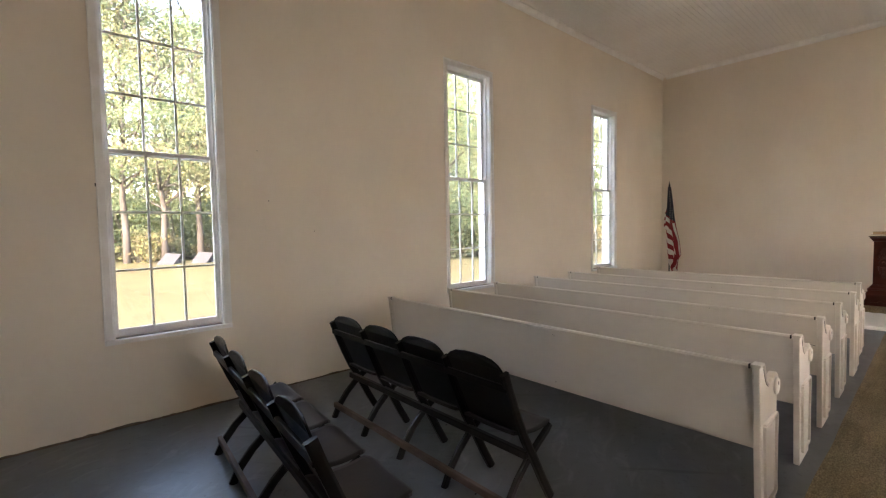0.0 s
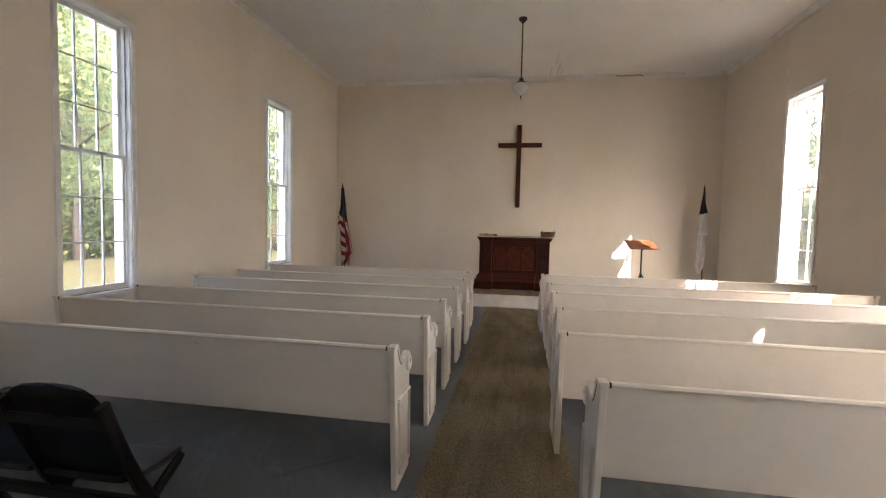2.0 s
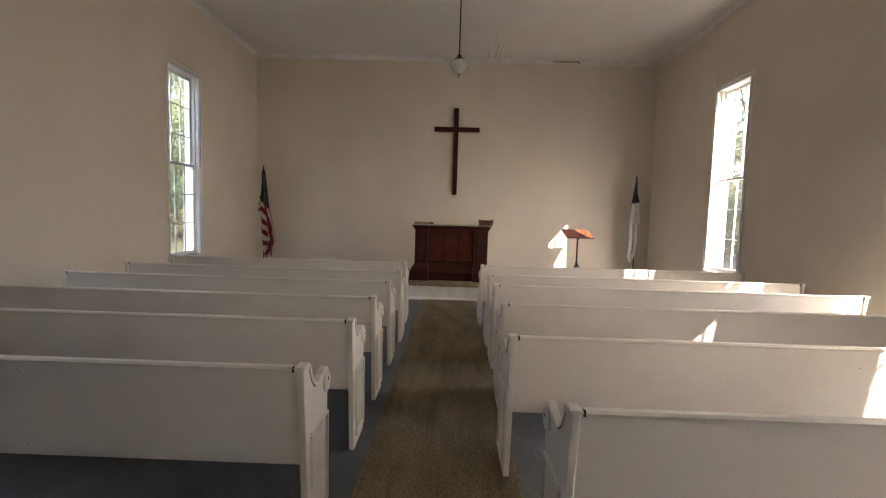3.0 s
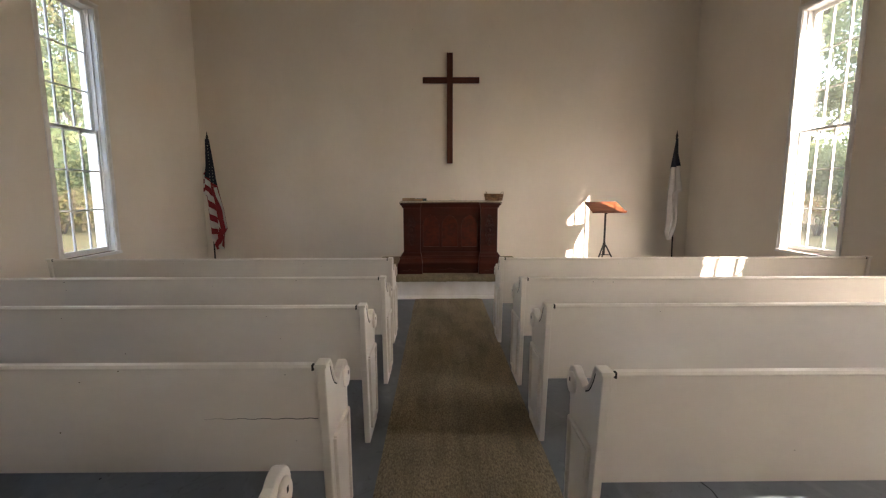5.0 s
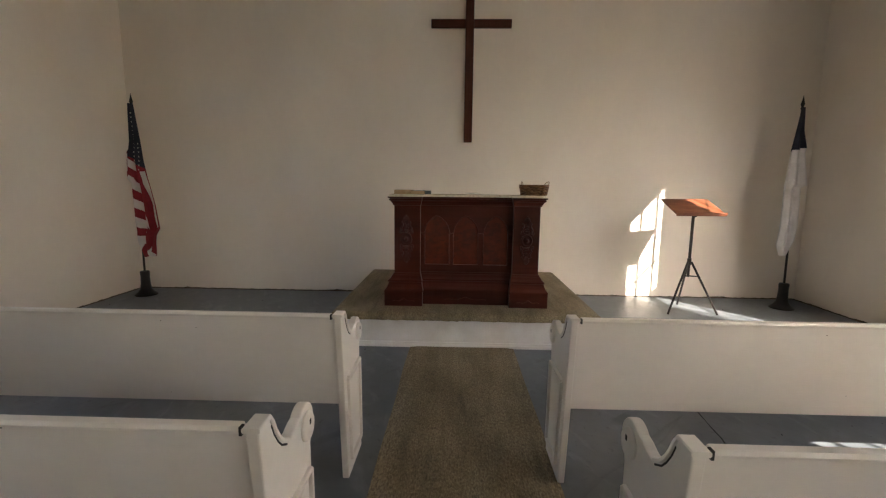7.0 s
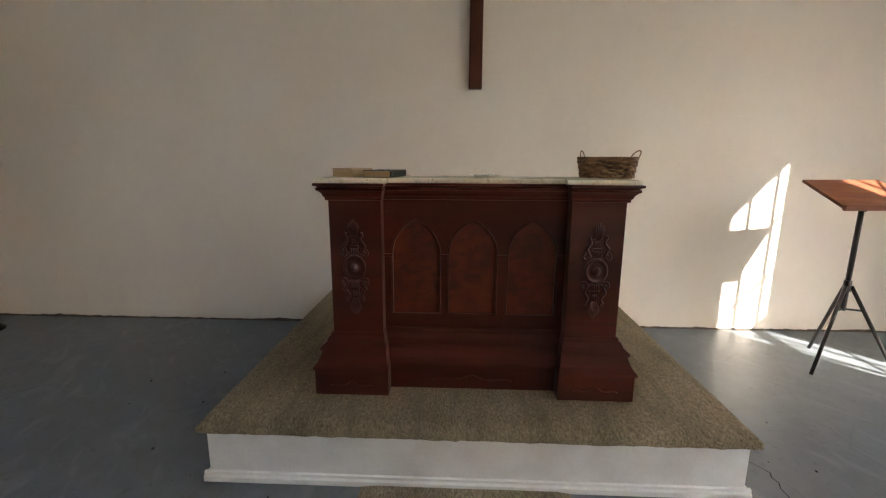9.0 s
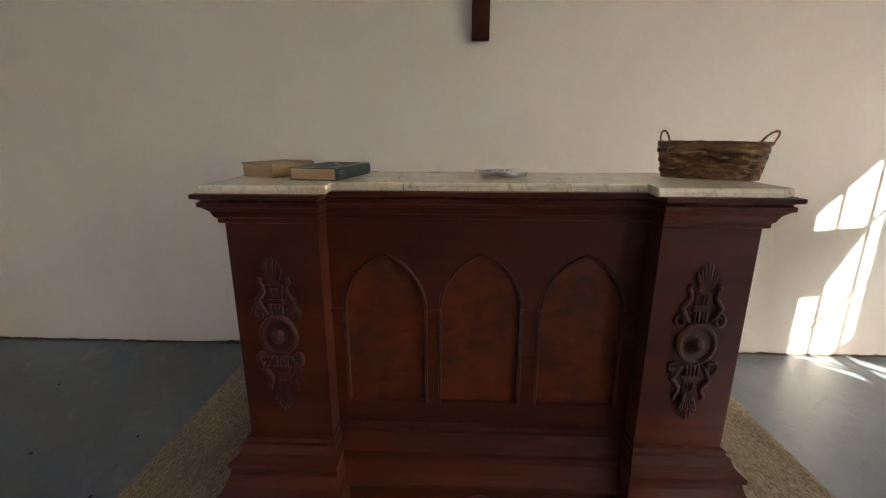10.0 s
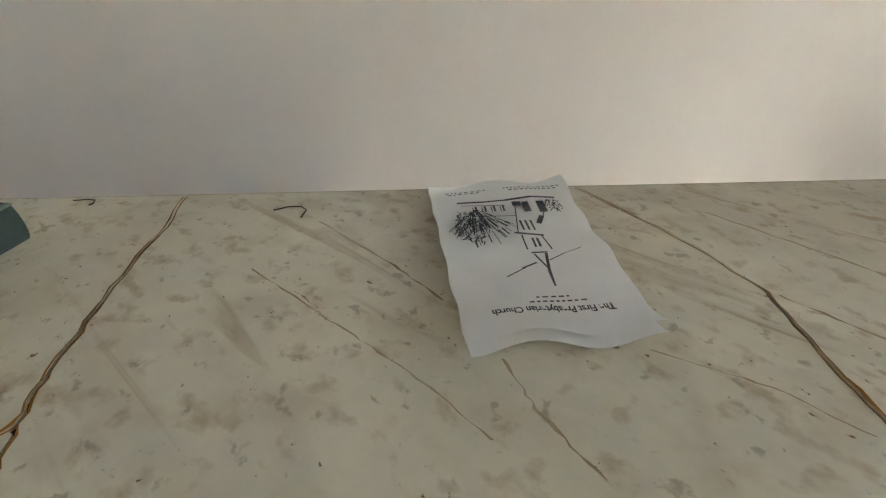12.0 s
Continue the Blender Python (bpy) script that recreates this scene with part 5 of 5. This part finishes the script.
# ---- lectern ----
lec = thing("lectern", pose(10.35, -2.60, 0), "wooden lectern desk on a black iron tripod", "lectern")
bm = bmesh.new()
tube(bm, [(0, 0, 0.42), (0.0, 0, 1.20)], 0.017, 10)
tube(bm, [(0, 0, 0.56), (0, 0, 0.64)], 0.024, 10)
part("pole", bm, IRON, lec)
for fx, fy in ((-0.18, 0.285), (-0.175, -0.285), (0.29, -0.05)):
    part("leg", tube(bmesh.new(), [(fx * 0.07, fy * 0.07, 0.60), (fx, fy, 0.008)], [0.013, 0.012], 8), IRON, lec)
part("brace", tube(bmesh.new(), [(-0.062, 0.098, 0.435), (0.0, 0.0, 0.43), (-0.06, -0.098, 0.435)], 0.008, 6), IRON, lec)
part("bracket", beam(bmesh.new(), (-0.01, -0.01, 1.13), (-0.02, -0.13, 1.205), 0.012, 0.02, 0.002), IRON, lec)
part("bracket", boxed(-0.08, 0.08, -0.13, 0.11, 1.198, 1.215, edge=0.003), IRON, lec)
turn = Matrix.Translation((0.0, 0.02, 1.245)) @ Matrix.Rotation(radians(7), 4, "Z") @ Matrix.Rotation(radians(-25), 4, "Y")
bm = boxed(-0.185, 0.185, -0.29, 0.29, -0.010, 0.010, edge=0.004)
bmesh.ops.transform(bm, verts=bm.verts, matrix=turn)
part("desk", bm, DESK, lec, "orange brown slanted wooden desk")
bm = boxed(-0.205, -0.185, -0.30, 0.30, -0.012, 0.028, edge=0.004)
bmesh.ops.transform(bm, verts=bm.verts, matrix=turn)
part("ledge", bm, DESK, lec)


# ---- outside ----
bm = bmesh.new()
bmesh.ops.create_grid(bm, x_segments=120, y_segments=120, size=0.5, matrix=Matrix.Translation((4, 0, -0.45)) @ Matrix.Diagonal((600, 600, 1, 1)))
for v in bm.verts:
    far = max(0, math.hypot(v.co.x - 4, v.co.y) - 12)
    v.co.z += min(far, 30) * 0.02 * noise.noise(v.co * 0.05) - 0.0
solid("ground", bm, GRASS, "yellow green lawn under fallen leaves", "ground", "structure")


def leaves(bm, centre, spread, count, size, rng):
    for i in range(count):
        d = Vector((rng.gauss(0, 1), rng.gauss(0, 1), rng.gauss(0, 0.8)))
        d = d.normalized() * rng.random() ** 0.45
        p = centre + Vector((d.x * spread.x, d.y * spread.y, d.z * spread.z))
        a = Vector((rng.gauss(0, 1), rng.gauss(0, 1), rng.gauss(0, 0.6))).normalized()
        b = a.orthogonal().normalized()
        b = (b * math.cos(rng.random() * 6.28) + a.cross(b) * math.sin(rng.random() * 6.28))
        c = a.cross(b)
        s = size * rng.uniform(0.6, 1.4)
        vs = [bm.verts.new(p + q) for q in (b * s, c * s * 0.55, -b * s, -c * s * 0.55)]
        bm.faces.new(vs)


def tree(m, seed, height, mat, label, bare=0.28, limbs=13, thick=1.0, dense=430):
    rng = random.Random(seed)
    t = thing("tree", m, label, "tree", "trees round the church")
    bm = bmesh.new()
    trunk = [Vector((0, 0, -0.3))]
    for i in range(1, 9):
        trunk.append(Vector((rng.uniform(-0.12, 0.12) * i * 0.6, rng.uniform(-0.12, 0.12) * i * 0.6, height * 0.9 * i / 8)))
    base = 0.0125 * height * thick
    tube(bm, trunk, [base * (1 - 0.10 * i) * (1.25 if i == 0 else 1) for i in range(9)], 9)
    tips = []
    for k in range(limbs):
        h = height * rng.uniform(bare, 0.88)
        i = min(7, int(h / (height * 0.9) * 8))
        root = trunk[i].lerp(trunk[i + 1], h / (height * 0.9) * 8 - i)
        a = rng.uniform(0, 6.28)
        reach = height * rng.uniform(0.14, 0.30) * (1.2 - h / height * 0.6)
        tip = root + Vector((math.cos(a) * reach, math.sin(a) * reach, reach * rng.uniform(0.25, 0.9)))
        midp = root.lerp(tip, 0.5) + Vector((rng.uniform(-0.2, 0.2), rng.uniform(-0.2, 0.2), 0.15))
        tube(bm, [root, midp, tip], [base * 0.34, base * 0.22, base * 0.07], 6)
        tips += [tip, midp.lerp(tip, 0.4)]
    part("trunk", bm, BARK, t)
    bm = bmesh.new()
    for tip in tips + [trunk[-1], trunk[-2]]:
        s = height * rng.uniform(0.07, 0.13)
        leaves(bm, tip, Vector((s, s, s * 0.75)), dense, 0.088, rng)
    part("crown", bm, mat, t)
    return t


def bush(m, seed, mat, size=1.0, label="low tangled brown and green undergrowth bush"):
    rng = random.Random(seed)
    b = thing("bush", m, label, "bush", "undergrowth")
    bm = bmesh.new()
    for k in range(9):
        a = rng.uniform(0, 6.28)
        c, d = math.cos(a) * size ** 0.5, math.sin(a) * size ** 0.5
        tube(bm, [(0, 0, -0.2), (c * 0.4, d * 0.4, 0.8 * size), (c * 0.8, d * 0.8, rng.uniform(1.2, 2.2) * size)], [0.03, 0.02, 0.008], 5)
    part("stems", bm, BARK, b)
    bm = bmesh.new()
    for k in range(int(9 * size)):
        w = size ** 0.5
        leaves(bm, Vector((rng.uniform(-1.2, 1.2) * w, rng.uniform(-1.2, 1.2) * w, rng.uniform(0.2, 1.8) * size)), Vector((0.8 * w, 0.8 * w, 0.6 * w)), 150 if size == 1 else 260, 0.085 if size == 1 else 0.10, rng)
    part("leaves", bm, mat, b)
    return b


GT = "tall green leaved tree with some yellowing leaves"
YT = "tall autumn tree with golden yellow leaves"
kinds = [tree(pose(-90, 90, -0.45), 1, 17, LEAF_GREEN, GT, 0.10), tree(pose(-96, 96, -0.45), 2, 20, LEAF_GOLD, YT, 0.22),
         tree(pose(-102, 90, -0.45), 3, 13, LEAF_GREEN, GT, 0.08), tree(pose(-106, 98, -0.45), 4, 22, LEAF_GOLD, YT, 0.30)]
OPEN = "slender autumn tree with bare forking limbs and thin leaves"
sparse = [tree(pose(-110, 86, -0.45), 6, 15, LEAF_GOLD, OPEN, 0.16, 20, 1.0, 130), tree(pose(-116, 92, -0.45), 11, 18, LEAF_GREEN, OPEN, 0.2, 22, 0.9, 150)]
rng = random.Random(21)
for x, y, k in ((5.4, 31.0, 0), (7.6, 32.2, 1), (3.6, 31.8, 1), (10.2, 30.6, 0), (13.5, 31.5, 1), (21, 28, 0), (26, 30, 1), (33, 29, 0), (16.2, 26, 0)):
    copy_thing(sparse[k], pose(x, y, -0.5, 0, 0, rng.uniform(0, 360)))
for depth, (y, gap) in enumerate(((34.5, 5.2), (41, 4.8), (49, 5.4), (57, 6.0))):
    x = -24.0 + depth * 1.5
    while x < 70:
        k = kinds[rng.choice((0, 0, 1, 2, 2) if depth == 0 else (0, 1, 1, 3, 2))]
        copy_thing(k, pose(x + rng.uniform(-1.2, 1.2), y + rng.uniform(-1.5, 2), -0.5, 0, 0, rng.uniform(0, 360)))
        x += gap * rng.uniform(0.75, 1.3)
for x, y, k in ((13.5, 17.0, 2), (18.0, 20.0, 0), (23.5, 15.0, 2), (29, 19, 1), (36, 16, 0), (27, 24, 3), (42, 19, 2), (34, 25, 0), (48, 24, 1), (52, 15, 0), (60, 22, 1), (57, 30, 2)):
    copy_thing(kinds[k], pose(x, y, -0.5, 0, 0, rng.uniform(0, 360)))
for x, y, k in ((17, -17, 2), (22, -14, 0), (27, -19, 2), (31, -14.5, 1), (36, -20, 0), (24, -26, 3), (33, -28, 1), (42, -16, 2), (18, -33, 3), (11, -30, 1), (48, -24, 2), (44, -31, 0), (54, -18, 0), (60, -28, 1), (26, -36, 0), (38, -38, 1), (14, -24, 0)):
    copy_thing(kinds[k], pose(x, y, -0.5, 0, 0, rng.uniform(0, 360)))
shrub = bush(pose(-92, 82, -0.45), 5, LEAF_BRUSH)
thicket = bush(pose(-92, 76, -0.45), 9, LEAF_GREEN, 2.6, "tall leafy green sapling thicket")
for y in (35.5, 39, 44, 51, 60):
    x = -26.0
    while x < 64:
        copy_thing(thicket, pose(x, y + rng.uniform(-1.4, 1.4), -0.5, 0, 0, rng.uniform(0, 360)))
        x += 3.6 * rng.uniform(0.8, 1.25)
for i in range(16):
    copy_thing(thicket, pose(17 + i * 2.8 + rng.uniform(-0.6, 0.6), 22 + rng.uniform(-2, 5), -0.5, 0, 0, rng.uniform(0, 360)))
    copy_thing(thicket, pose(17 + i * 2.8 + rng.uniform(-0.6, 0.6), -23 + rng.uniform(-5, 2), -0.5, 0, 0, rng.uniform(0, 360)))
for i in range(60):
    copy_thing(shrub, pose(-16 + i * 1.25 + rng.uniform(-0.5, 0.5), 32.5 + rng.uniform(-0.8, 5), -0.5, 0, 0, rng.uniform(0, 360)))
for i in range(16):
    copy_thing(shrub, pose(15 + i * 2.6 + rng.uniform(-0.6, 0.6), 18.5 + rng.uniform(-2, 4), -0.5, 0, 0, rng.uniform(0, 360)))
for i in range(18):
    copy_thing(shrub, pose(15 + i * 2.6 + rng.uniform(-0.6, 0.6), -18 + rng.uniform(-3, 3), -0.5, 0, 0, rng.uniform(0, 360)))
bm = bmesh.new()
rng = random.Random(77)
for i in range(420):
    a = radians(rng.uniform(-62, 118))
    r = rng.uniform(66, 82)
    leaves(bm, Vector((6 + r * math.cos(a), r * math.sin(a), rng.random() ** 1.2 * 13)), Vector((2.6, 2.6, 2.2)), 60, 0.42, rng)
solid("far_woods", bm, LEAF_BRUSH, "distant autumn woods behind the lawn", "woods", "stuff")
for x in (5.2, 6.9):
    g = thing("stone_slab", pose(x, 29.0, -0.45, 0, 0, -36), "pale weathered stone slab leaning on the lawn", "gravestone")
    bm = boxed(-0.42, 0.42, -0.68, 0.68, -0.05, 0.05, edge=0.02)
    bmesh.ops.transform(bm, verts=bm.verts, matrix=Matrix.Translation((0, 0, 0.40)) @ Matrix.Rotation(radians(28), 4, "X") @ Matrix.Rotation(radians(6), 4, "Y"))
    part("slab", bm, STONE, g)
    part("block", boxed(-0.40, 0.40, 0.25, 0.6, 0, 0.42, edge=0.02), STONE, g)
